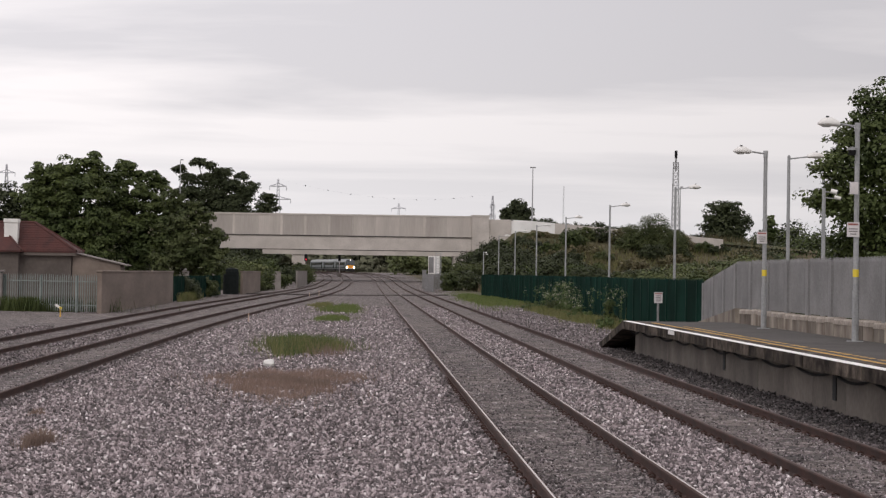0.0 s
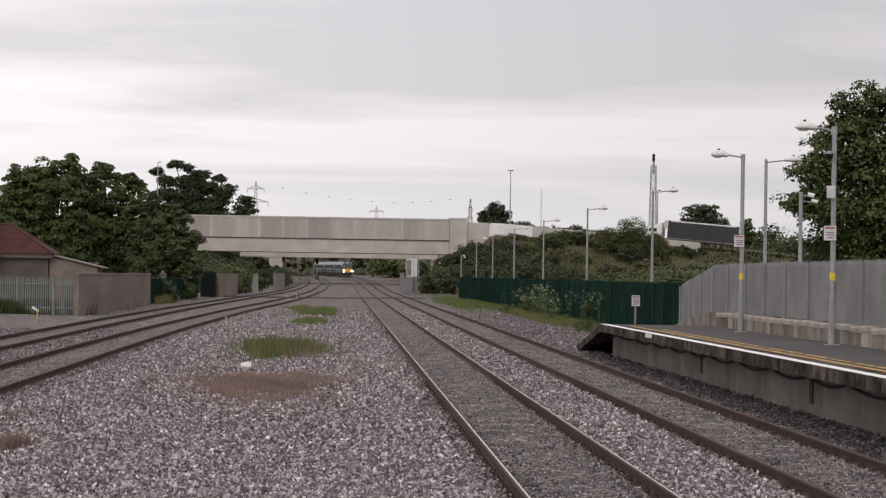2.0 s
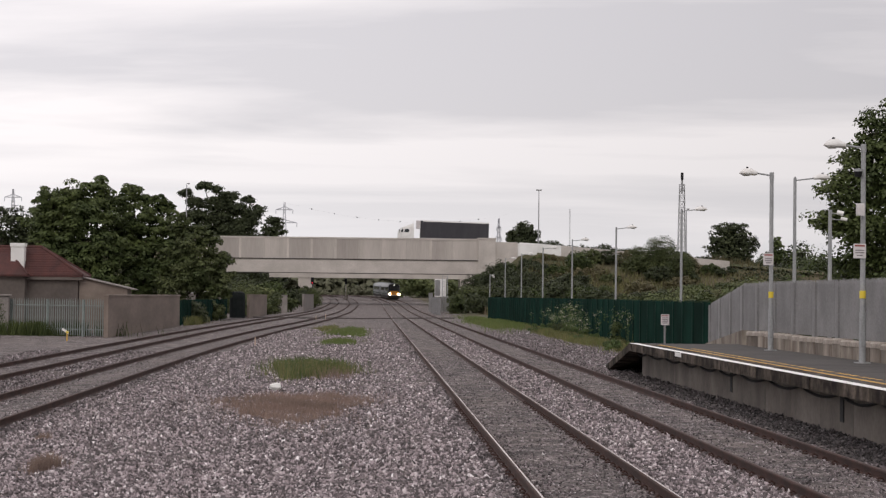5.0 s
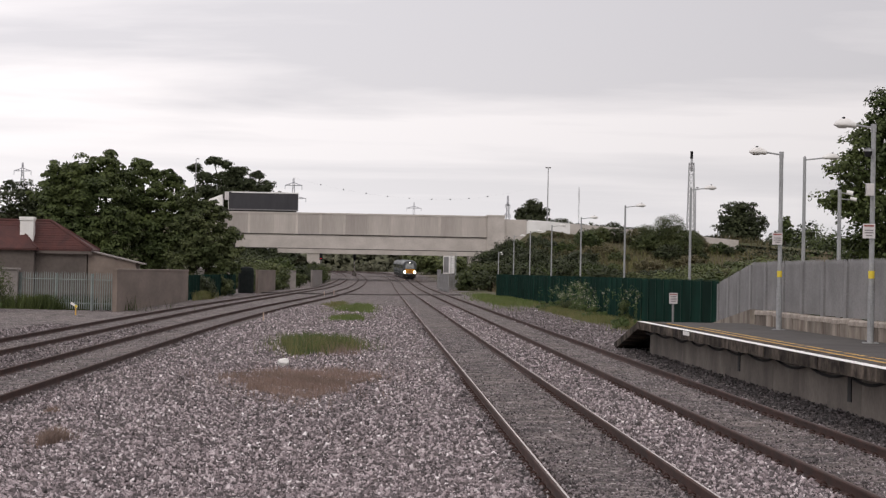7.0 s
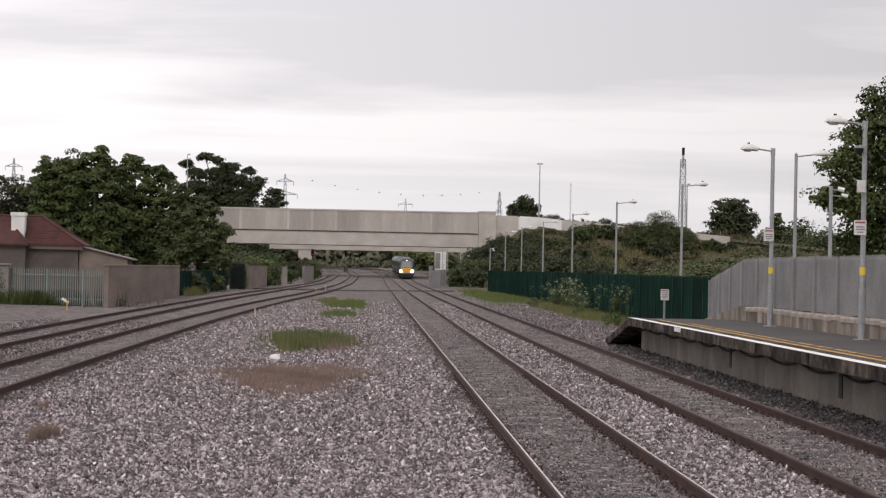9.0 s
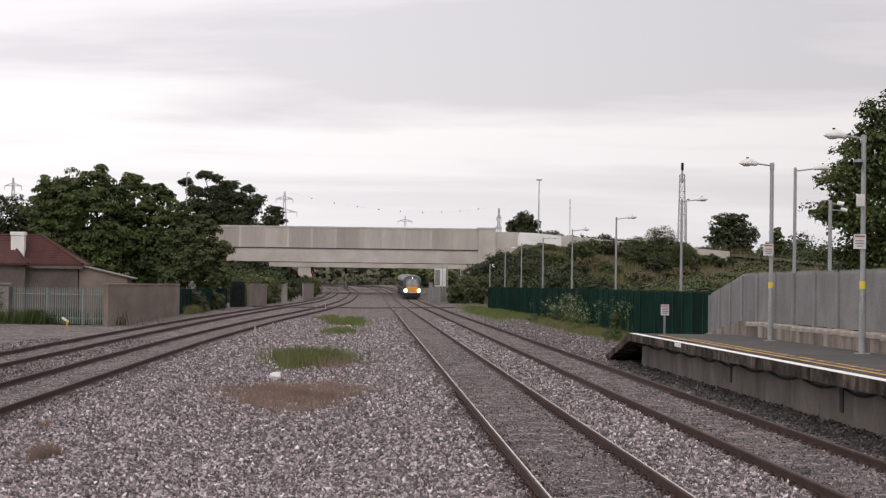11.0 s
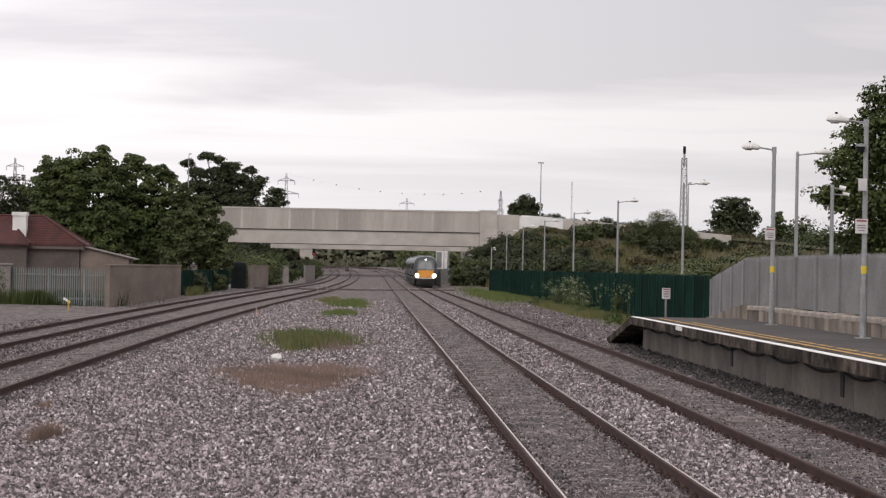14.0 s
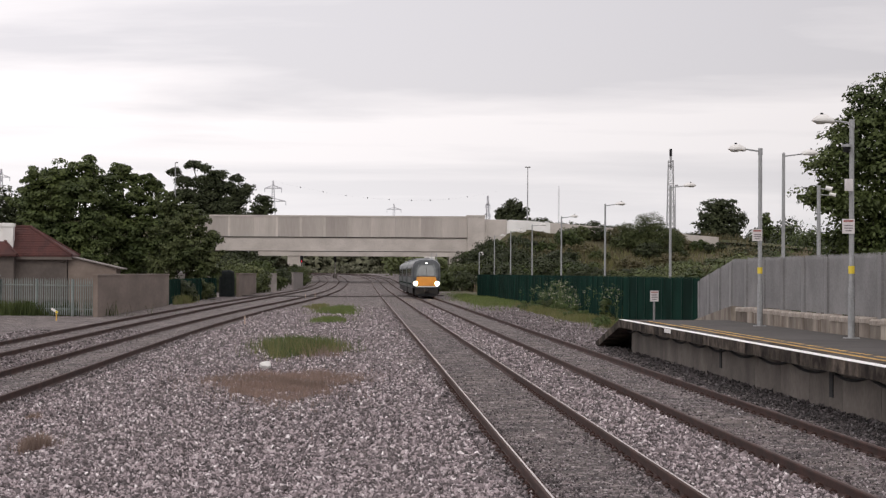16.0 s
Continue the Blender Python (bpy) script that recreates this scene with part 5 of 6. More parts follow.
skyline_hedge()
far_woods("far_woods", "hedge on the skyline behind the road", (72, 125), 440, 13.0, 30000, 0.42, 5, M_LEAF_DARK, 1.0)
far_woods("far_woods", "distant trees behind the house", (-190, -45), 520, 14.0, 18000, 0.7, 6, M_LEAF_DARK, 1.5)


# ---- house and lineside buildings ----
def build_house():
    h = thing("house", "low rendered house with a maroon hipped tile roof", "house")
    x0, x1, y0, y1, e, r = -30.0, -18.35, 127.0, 129.9, 3.42, 5.2
    part("wall", Shape().box(x0, y0, -0.2, x1, y1, e), M_RENDER_DARK, h)
    xa, ya, yb = x1 + 0.35, y0 - 0.35, y1 + 0.35
    xb, ridge0, ridge1 = x0 - 0.35, (x0 + 4.0, (y0 + y1) / 2, r), (x1 - 2.5, (y0 + y1) / 2, r)
    c = [(xb, ya, e), (xa, ya, e), (xa, yb, e), (xb, yb, e)]
    low = [(p[0], p[1], e - 0.12) for p in c]
    part("roof", Shape().add(c + [ridge0, ridge1] + low, [(0, 1, 5, 4), (1, 2, 5), (2, 3, 4, 5), (3, 0, 4), (0, 6, 7, 1), (1, 7, 8, 2), (2, 8, 9, 3), (3, 9, 6, 0), (9, 8, 7, 6)]), M_ROOF, h, "maroon tiled hipped roof")
    s = Shape()
    for p, q in ((ridge0, ridge1), (ridge1, c[1]), (ridge1, c[2]), (ridge0, c[0])):
        s.tube(p, q, 0.09, n=6)
    part("ridge_tiles", s, M_ROOF, h)
    # tile courses on the face towards the line
    k = 0.04
    while k < 0.98:
        a = Vector(c[0]).lerp(Vector(ridge0), k)
        b = Vector(c[1]).lerp(Vector(ridge1), k)
        part("tile_course", Shape().box(a.x, a.y - 0.03, a.z - 0.012, b.x, a.y + 0.02, a.z + 0.010), M_ROOF, h)
        k += 0.085
    ch = part("chimney", Shape().box(-22.50, 126.9, 3.4, -21.68, 127.6, 5.16), M_WHITE, h, "white painted chimney stack")
    part("chimney_cap", Shape().box(-22.55, 126.84, 5.16, -21.63, 127.66, 5.38, bevel=0.02), M_WHITE, ch)
    part("fascia", Shape().box(xb + 0.02, ya + 0.03, e - 0.3, xa - 0.02, ya + 0.09, e - 0.125), M_RENDER_DARK, h)
    w = part("window", Shape().box(-26.5, 126.16, 1.2, -24.9, 126.21, 2.6), M_BLACK, h, "dark window pane")
    part("sill", Shape().box(-26.7, 126.06, 1.1, -24.7, 126.16, 1.2), M_CONC, w)
    # the wing towards the line, with a lower hipped roof
    part("wing_wall", Shape().box(-30.5, 126.2, -0.2, -21.5, 126.97, 3.42), M_RENDER_DARK, h)
    c = [(-30.8, 125.85, 3.42), (-21.25, 125.85, 3.42), (-21.25, 128.6, 3.42), (-30.8, 128.6, 3.42)]
    a, b = (-28.5, 127.6, 4.8), (-22.7, 127.6, 4.8)
    low = [(p[0], p[1], 3.3) for p in c]
    part("wing_roof", Shape().add(c + [a, b] + low, [(0, 1, 5, 4), (1, 2, 5), (2, 3, 4, 5), (3, 0, 4), (0, 6, 7, 1), (1, 7, 8, 2), (2, 8, 9, 3), (3, 9, 6, 0), (9, 8, 7, 6)]), M_ROOF, h)
    part("wing_hip", Shape().tube(b, c[1], 0.08, n=6), M_ROOF, h)
    # the outhouse beside it
    o = thing("outhouse", "low rendered outhouse with a grey sheet roof", "outhouse")
    part("wall", Shape().add([(-18.3, 127.2, -0.2), (-15.3, 127.2, -0.2), (-15.3, 129.4, -0.2), (-18.3, 129.4, -0.2), (-18.3, 127.2, 3.3), (-15.3, 127.2, 2.62), (-15.3, 129.4, 2.62), (-18.3, 129.4, 3.3)],
         [(0, 3, 2, 1), (4, 5, 6, 7), (0, 1, 5, 4), (1, 2, 6, 5), (2, 3, 7, 6), (3, 0, 4, 7)]), M_RENDER, o)
    part("roof", Shape().add([(-18.3, 127.0, 3.32), (-14.9, 127.0, 2.54), (-14.9, 129.6, 2.54), (-18.3, 129.6, 3.32), (-18.3, 127.0, 3.38), (-14.9, 127.0, 2.60), (-14.9, 129.6, 2.60), (-18.3, 129.6, 3.38)],
         [(0, 3, 2, 1), (4, 5, 6, 7), (0, 1, 5, 4), (1, 2, 6, 5), (2, 3, 7, 6), (3, 0, 4, 7)]), M_CONC_MID, o, "dull grey sheet roof")


build_house()


M_TANK = material("dark_green_black_plastic", (0.008, 0.011, 0.011), (0.013, 0.016, 0.016), rough=0.75, mix=0.2)
M_TANK.node_tree.nodes["Principled BSDF"].inputs["Specular IOR Level"].default_value = 0.12


def lineside():
    w = thing("yard_wall", "pale concrete yard wall behind the green fence", "wall", kind="structure")
    part("wall_body", Shape().box(-19.2, 208, -0.2, -15.5, 208.3, 2.35), M_CONC, w)
    part("coping", Shape().box(-19.3, 207.9, 2.35, -15.4, 208.4, 2.6), M_CONC_LIGHT, w)
    t = thing("storage_tank", "black plastic storage tank on the lineside", "tank")
    part("tank_body", Shape().loft([[(-13.85 + r * math.cos(a), 209 + r * math.sin(a), z) for a in [math.pi / 8 * i for i in range(16)]] for r, z in ((0.8, -0.1), (0.8, 2.2), (0.7, 2.5), (0.35, 2.62))]), M_TANK, t, smooth=False)
    w = thing("boundary_wall", "brown rendered lineside wall", "wall", kind="structure")
    part("wall_body", Shape().box(-13.0, 211, -0.2, -12.75, 246, 2.2), M_RENDER, w)
    part("coping", Shape().box(-13.06, 210.9, 2.2, -12.7, 246.1, 2.32), M_RENDER, w)
    w = thing("boundary_wall", "grey concrete lineside wall", "wall", kind="structure")
    part("wall_body", Shape().box(-12.4, 270, -0.2, -11.3, 270.3, 2.2), M_CONC_MID, w)
    part("coping", Shape().box(-12.45, 269.9, 2.2, -11.25, 270.4, 2.3), M_CONC_MID, w)
    w = thing("boundary_wall", "grey concrete lineside wall between bushes", "wall", kind="structure")
    part("wall_body", Shape().box(-10.25, 297, -0.2, -10.0, 346, 2.35), M_CONC_MID, w)
    part("coping", Shape().box(-10.3, 296.9, 2.35, -9.95, 346.1, 2.45), M_CONC_MID, w)
    for k, (x, y, wd, ht, m) in enumerate([(-15.0, 168, 2.6, 2.3, M_LEAF_DARK), (-14.9, 188, 2.6, 2.2, M_LEAF_OLIVE), (-12.4, 256, 1.7, 3.0, M_LEAF_OLIVE), (-11.3, 287, 2.0, 2.7, M_LEAF_OLIVE), (-10.2, 350, 2.4, 3.9, M_LEAF_OLIVE), (-11.2, 356, 2.8, 4.4, M_LEAF_DARK), (-18.6, 296, 5.0, 5.4, M_LEAF_LIGHT)]):
        bush(x, y, wd, ht, m, 3200, 0.11, 340 + k, "leafy bush growing along the lineside boundary", group="lineside bushes")
    # a pillar and a pale-stemmed bush at the near end of the house fence
    p = thing("gate_pillar", "pale grey rendered gate pillar at the fence end", "pillar")
    part("shaft", Shape().box(-22.2, 118.6, -0.2, -21.1, 118.95, 2.1, bevel=0.04), M_CONC_MID, p)
    part("cap", Shape().box(-22.3, 118.5, 2.1, -21.0, 119.05, 2.2, bevel=0.03), M_CONC_MID, p)
    bush(-21.0, 110.5, 1.5, 3.1, M_LEAF_OLIVE, 2600, 0.06, 360, "straggling bush with pale stems before the house fence", group="lineside bushes")
    bush(-20.7, 109.0, 1.1, 0.8, M_WEED, 900, 0.05, 361, "low green weeds before the house fence", "weed_clump", category="weeds", group="lineside bushes")
    # relay cabinets by the right-hand track
    f = palisade("palisade_fence", [(8.75, 262, -0.1), (8.75, 300, -0.1), (11.6, 306, 0.0), (12.6, 306.5, 0.0)], 2.3, M_GREY_STEEL, "grey steel palisade fence round the relay cabinets", pitch=0.14, width=0.11)
    c = thing("relay_cabinet", "white relay cabinet on a raised steel stand", "cabinet")
    part("body", Shape().box(9.5, 309, 2.25, 11.2, 310.4, 4.95, bevel=0.04), M_WHITE, c)
    part("door", Shape().box(10.38, 308.97, 2.4, 11.1, 308.995, 4.8), M_WHITE, c)
    part("dark_panel", Shape().box(9.52, 308.97, 2.4, 10.3, 308.995, 4.8), M_GREY_STEEL, c, "grey cabinet door")
    for x in (9.6, 11.1):
        for y in (309.1, 310.3):
            part("leg", Shape().box(x - 0.06, y - 0.06, -0.1, x + 0.06, y + 0.06, 2.25), M_GREY_STEEL, c)
    m = thing("signal_mast", "grey steel signal mast with a ladder", "signal")
    for x in (10.6, 11.35):
        part("leg", Shape().tube((x, 307.8, 0), (x, 307.8, 5.6), 0.06, n=6), M_MAST, m)
    for k in range(14):
        part("rung", Shape().tube((10.6, 307.8, 0.4 + k * 0.38), (11.35, 307.8, 0.4 + k * 0.38), 0.025, n=5), M_MAST, m)
    b = thing("equipment_box", "dark grey equipment box beside the track", "cabinet")
    part("body", Shape().box(8.6, 309.5, -0.1, 9.2, 310.1, 2.75, bevel=0.03), M_GREY_STEEL, b)
    part("lid", Shape().box(8.55, 309.45, 2.75, 9.25, 310.15, 2.85), M_GREY_STEEL, b)
    # signals beyond the bridge
    s = thing("colour_light_signal", "black colour light signal on a white post", "signal")
    x, y = -6.35, 484.0
    part("post", Shape().tube((x, y, 1.0), (x, y, 5.2), 0.10, n=8), M_SIGN, s, "white signal post")
    part("head", Shape().box(x - 0.3, y - 0.15, 4.9, x + 0.3, y + 0.1, 6.7, bevel=0.05), M_BLACK, s)
    part("foot", Shape().box(x - 0.5, y - 0.4, 1.0, x + 0.5, y + 0.4, 2.1), M_CONC, s)
    r = thing("stop_signal", "signal with a lit red lamp under the bridge", "signal")
    x, y = -13.4, 452.0
    part("post", Shape().tube((x, y, 0.8), (x, y, 5.0), 0.1, n=8), M_BLACK, r)
    hd = part("head", Shape().box(x - 0.35, y - 0.1, 4.7, x + 0.35, y + 0.1, 6.2, bevel=0.05), M_BLACK, r)
    part("red_lamp", Shape().tube((x, y - 0.105, 5.0), (x, y - 0.16, 5.0), 0.12, n=12), M_RED_LIGHT, hd, "lit red lamp")


M_RED_LIGHT = material("red_signal_glow", (1.0, 0.02, 0.05), (1.0, 0.02, 0.05), bump=0, mix=0, glow=1.2)
lineside()


def white_stone():
    bm = bmesh.new()
    bmesh.ops.create_icosphere(bm, subdivisions=2, radius=0.17)
    for v in bm.verts:
        v.co *= 1 + 0.35 * noise.noise(v.co * 9)
        v.co.z *= 0.65
    me = bpy.data.meshes.new("white_stone")
    bm.to_mesh(me)
    bm.free()
    me.materials.append(M_WHITE)
    o = tagged(new("white_stone", me), "white painted stone lying on the ballast", "stone")
    o.location = (-2.5, 53.4, -0.06)


white_stone()


def litter():
    for x, y, r in ((-4.78, 30.6, 0.05), (-4.9, 31.4, 0.035), (-4.55, 30.2, 0.03)):
        bm = bmesh.new()
        bmesh.ops.create_icosphere(bm, subdivisions=2, radius=r)
        for v in bm.verts:
            v.co *= 1 + 0.5 * noise.noise(v.co * 40 + Vector((x, y, 0)))
            v.co.z *= 0.5
        me = bpy.data.meshes.new("litter")
        bm.to_mesh(me)
        bm.free()
        me.materials.append(M_WHITE)
        o = tagged(new("litter", me), "crumpled white scrap of litter on the ballast", "litter", "litter")
        o.location = (x, y, -0.125)


litter()


# ---- loose ballast where the camera stands nearest ----
def loose_ballast():
    rng = np.random.default_rng(9)
    n = 255000
    y = 18.5 + 130 * rng.random(n) ** 2.4
    x = rng.uniform(-0.2, 0.27, n) * y
    ok = (x < np.where(y < 69, 8.74, 11.2)) & (x > -14.5)
    for r in (2.04, 3.69, 5.53, 7.19, -6.89, -8.55, -10.52, -12.18):
        ok &= (np.abs(x - r) > 0.085) | (y > 90)
    left = (x < -6.3) & (y > 88)
    four = ((x > 2.1) & (x < 3.62)) | ((x > 5.6) & (x < 7.12)) | ((x > -8.5) & (x < -6.95)) | ((x > -12.1) & (x < -10.6))
    ok &= (~four | (rng.random(n) < 0.75)) & ~left & ~(four & (y > 90))
    x, y, four = x[ok], y[ok], four[ok]
    n = len(x)
    size = rng.uniform(0.022, 0.050, n) * np.where(four, 0.62, 1.0) * (1 + (y - 20) / 300)
    # crushed rock: irregular double wedges with sharp edges
    base = np.array([(1, 0, 0), (-0.5, 0.87, 0), (-0.5, -0.87, 0), (0.1, 0, 0.75), (0, 0.1, -0.75)], float)
    shape = (base[None] + rng.normal(size=(n, 5, 3)) * 0.30) * rng.uniform(0.55, 1.15, (n, 1, 3))
    q = unit(rng.normal(size=(n, 4)))
    a, b, c, d = q.T
    R = np.stack([np.stack([1 - 2 * (c * c + d * d), 2 * (b * c - d * a), 2 * (b * d + c * a)], 1), np.stack([2 * (b * c + d * a), 1 - 2 * (b * b + d * d), 2 * (c * d - b * a)], 1), np.stack([2 * (b * d - c * a), 2 * (c * d + b * a), 1 - 2 * (b * b + c * c)], 1)], 1)
    v = np.einsum("nij,nkj->nki", R, shape) * size[:, None, None]
    v += np.stack([x, y, -0.165 + rng.uniform(0.0, 0.030, n) + np.where(four, 0.012, 0) + np.clip((x - 7.7) / 1.0, 0, 1) * 0.06 * (y < 69)], 1)[:, None]
    faces = np.array([(0, 1, 3), (1, 2, 3), (2, 0, 3), (1, 0, 4), (2, 1, 4), (0, 2, 4)])
    # stones by the wall and ramp get the tone that includes their shade
    at_wall_foot = (x > 7.62 + 0.14 * np.sin(y * 1.7)) & (y < 69 + 3 * np.sin(x * 3))
    dirty = four | (x > 7.2) | (x < -6.4) | ((x > 1.72 + 0.1 * np.sin(y * 0.9)) & (x < 2.1))
    for name, pick, mat, label in (("oily_ballast", at_wall_foot, M_STONE_WALL_FOOT, "dark ballast stones along the platform wall, its shade in their colour"), ("loose_ballast", ~dirty, M_STONE, "loose grey and white crushed ballast stones"), ("track_ballast", dirty & ~at_wall_foot, M_STONE_DIRTY, "dirty brownish grey ballast stones along the tracks")):
        w = v[pick]
        n = len(w)
        me = bpy.data.meshes.new(name)
        me.vertices.add(5 * n)
        me.vertices.foreach_set("co", w.astype(np.float32).ravel())
        me.loops.add(18 * n)
        me.loops.foreach_set("vertex_index", (np.arange(n)[:, None, None] * 5 + faces[None]).reshape(-1).astype(np.int32))
        me.polygons.add(6 * n)
        me.polygons.foreach_set("loop_start", np.arange(0, 18 * n, 3, dtype=np.int32))
        me.polygons.foreach_set("loop_total", np.full(6 * n, 3, dtype=np.int32))
        me.materials.append(mat)
        me.update(calc_edges=True)
        tagged(new(name, me), label, "ballast", kind="stuff")


loose_ballast()


# ---- the train ----
M_SILVER = material("silver_grey_paint", (0.105, 0.118, 0.122), (0.078, 0.088, 0.092), scale=0.5, fine=12, rough=0.4, metal=0.35, mix=0.2, bump=0)
M_ROOF_GREY = material("roof_grey_paint", (0.25, 0.262, 0.268), (0.18, 0.19, 0.195), scale=0.5, fine=8, rough=0.5, mix=0.25, bump=0)
M_ORANGE = material("orange_yellow_paint", (0.72, 0.30, 0.035), (0.62, 0.25, 0.03), scale=2, fine=20, rough=0.45, mix=0.15, bump=0)
M_DARK_PAINT = material("dark_front_paint", (0.022, 0.028, 0.033), (0.035, 0.041, 0.047), rough=0.45, mix=0.2, bump=0)
M_UNDER = material("dirty_underframe", (0.022, 0.019, 0.018), (0.014, 0.012, 0.011), rough=0.9)
M_PANE = material("dark_window_glass", (0.02, 0.024, 0.028), (0.03, 0.034, 0.038), rough=0.08, mix=0.1, bump=0)
M_SCREEN = material("windscreen_glass", (0.035, 0.042, 0.048), (0.07, 0.08, 0.085), scale=1.2, rough=0.12, mix=0.1, bump=0)
M_HEADLIGHT = material("headlight_glow", (1.0, 0.74, 0.42), (1.0, 0.74, 0.42), rough=0.3, mix=0, bump=0, glow=85)
M_TOPLIGHT = material("marker_light_glow", (1.0, 0.95, 0.88), (1.0, 0.95, 0.88), rough=0.3, mix=0, bump=0, glow=6)


def car_section(w, z0, z1, roof):
    """Half-rounded body outline, anticlockwise from the lower right."""
    pts = [(w * 0.96, z0), (w, z0 + 0.5), (w, z1 - roof * 1.15), (w * 0.95, z1 - roof * 0.7), (w * 0.78, z1 - roof * 0.3), (w * 0.45, z1 - roof * 0.06), (0, z1)]
    return pts + [(-x, z) for x, z in pts[-2::-1]]


def build_car(lead):
    L = 23.4
    car = thing("rail_car", "silver diesel rail car with an orange front and lit headlights" if lead else "silver grey diesel rail car coupled in the train", "rail car", "train cars")
    w, z0, z1 = 1.42, 0.95, 3.84
    full = car_section(w, z0, z1, 0.75)
    rings = []
    if lead:
        nose = car_section(1.24, z0, 3.62, 0.75)
        mid = car_section(1.37, z0, 3.78, 0.75)
        slope = lambda z, k: k * max(0.0, (z - 1.9)) * 0.36
        rings.append([(x, slope(z, 1.0), z) for x, z in nose])
        rings.append([(x, 0.28 + slope(z, 1.0), z) for x, z in mid])
        rings.append([(x, 1.2, z) for x, z in full])
    else:
        rings.append([(x, 0.0, z) for x, z in full])
    rings.append([(x, L, z) for x, z in full])
    s = Shape().loft(rings)
    me = s.mesh("body", [M_SILVER, M_ROOF_GREY, M_DARK_PAINT])
    n = len(full)
    mats = []
    for p in me.polygons:
        k = p.index
        if k < (len(rings) - 1) * n:
            mats.append(2 if lead and k < n else 1 if 2 <= k % n <= 9 else 0)
        else:
            mats.append(2)
    me.polygons.foreach_set("material_index", mats)
    body = part("body", me, None, car)
    for side in (-1, 1):
        x = side * (w + 0.006)
        part("window_band", Shape().box(x - 0.004, 2.0, 2.0, x + 0.004, L - 0.8, 2.95), M_DARK_PAINT, body, "dark window band")
        for k in range(9):
            part("window", Shape().box(side * (w + 0.012) - 0.004, 4.3 + k * 1.75, 2.1, side * (w + 0.012) + 0.004, 5.75 + k * 1.75, 2.85), M_PANE, body)
        for y in (2.6, L - 2.9):
            d = part("door", Shape().box(x - 0.012, y, 1.05, x + 0.014, y + 1.3, 3.05), M_GREEN_STEEL, body, "dark green passenger door")
            part("door_window", Shape().box(side * (w + 0.024) - 0.004, y + 0.25, 1.9, side * (w + 0.024) + 0.004, y + 1.05, 2.85), M_PANE, d)
        part("stripe", Shape().box(x - 0.003, 1.3, 1.25, x + 0.003, L - 0.1, 1.42), M_GREEN_STEEL, body, "dark green side stripe")
        part("skirt", Shape().box(side * 1.30 - 0.03, 1.4, 0.35, side * 1.30 + 0.03, L - 0.6, z0), M_UNDER, car, "dark underframe skirt")
    for y in (3.6, L - 3.6):
        b = part("bogie", Shape().box(-1.15, y - 1.6, 0.35, 1.15, y + 1.6, 0.75, bevel=0.08), M_UNDER, car)
        for dy in (-1.25, 1.25):
            for sx in (-0.83, 0.83):
                part("wheel", Shape().tube((sx - 0.06, y + dy, 0.43), (sx + 0.06, y + dy, 0.43), 0.43, n=20), M_RAIL_SIDE, b)
    for y in (7.0, 12.0, 16.5):
        part("roof_unit", Shape().box(-0.8, y, 3.74, 0.8, y + 2.2, 3.92, bevel=0.05), M_ROOF_GREY, car)
    if not lead:
        part("gangway", Shape().box(-0.55, -0.25, 1.0, 0.55, 0.0, 3.1, bevel=0.04), M_BLACK, car, "black gangway bellows")
        return car
    # the cab front
    f = lambda z: max(0.0, z - 1.9) * 0.36

    def panel(name, outline, off, mat, parent, label="", thick=0.03):
        vs = [(x, f(z) - off, z) for x, z in outline] + [(x, f(z) - off + thick, z) for x, z in outline]
        m = len(outline)
        return part(name, Shape().add(vs, [tuple(range(m)), tuple(range(2 * m - 1, m - 1, -1))] + [(i, i + m, (i + 1) % m + m, (i + 1) % m) for i in range(m)]), mat, parent, label)

    cab = panel("cab_front", [(-1.18, 1.0), (1.18, 1.0), (1.22, 2.0), (1.18, 2.9), (0.98, 3.3), (0.5, 3.52), (-0.5, 3.52), (-0.98, 3.3), (-1.18, 2.9), (-1.22, 2.0)], 0.012, M_DARK_PAINT, car, "dark cab front")
    panel("windscreen", [(-0.86, 2.16), (0.86, 2.16), (0.78, 2.85), (0.62, 3.18), (-0.62, 3.18), (-0.78, 2.85)], 0.03, M_SCREEN, cab, "sloping windscreen")
    for sx in (-1, 1):
        panel("pillar", [(sx * 0.90, 2.05), (sx * 1.00, 2.05), (sx * 0.92, 2.85), (sx * 0.76, 3.30), (sx * 0.66, 3.22), (sx * 0.83, 2.85)][::sx], 0.035, M_SILVER, cab, "silver cab pillar")
    panel("wiper", [(-0.02, 2.15), (0.02, 2.15), (0.02, 3.0), (-0.02, 3.0)], 0.05, M_BLACK, cab)
    panel("front_panel", [(-0.94, 1.16), (0.94, 1.16), (1.0, 1.70), (0.94, 2.06), (-0.94, 2.06), (-1.0, 1.70)], 0.035, M_ORANGE, cab, "orange yellow front panel")
    panel("bumper_strip", [(-1.05, 1.05), (1.05, 1.05), (1.05, 1.13), (-1.05, 1.13)], 0.05, M_WHITE, cab, "white strip under the panel")
    for sx in (-1, 1):
        u = part("light_cluster", Shape().tube((sx * 1.06, -0.02, 1.40), (sx * 1.06, -0.075, 1.40), 0.27, n=16), M_BLACK, cab)
        part("headlight", Shape().tube((sx * 1.06, -0.076, 1.40), (sx * 1.06, -0.11, 1.40), 0.22, 0.17, n=16), M_HEADLIGHT, u, "glowing headlight")
    part("top_light", Shape().tube((0, f(3.4) - 0.03, 3.40), (0, f(3.4) - 0.07, 3.40), 0.07, n=12), M_TOPLIGHT, cab, "small lit top lamp")
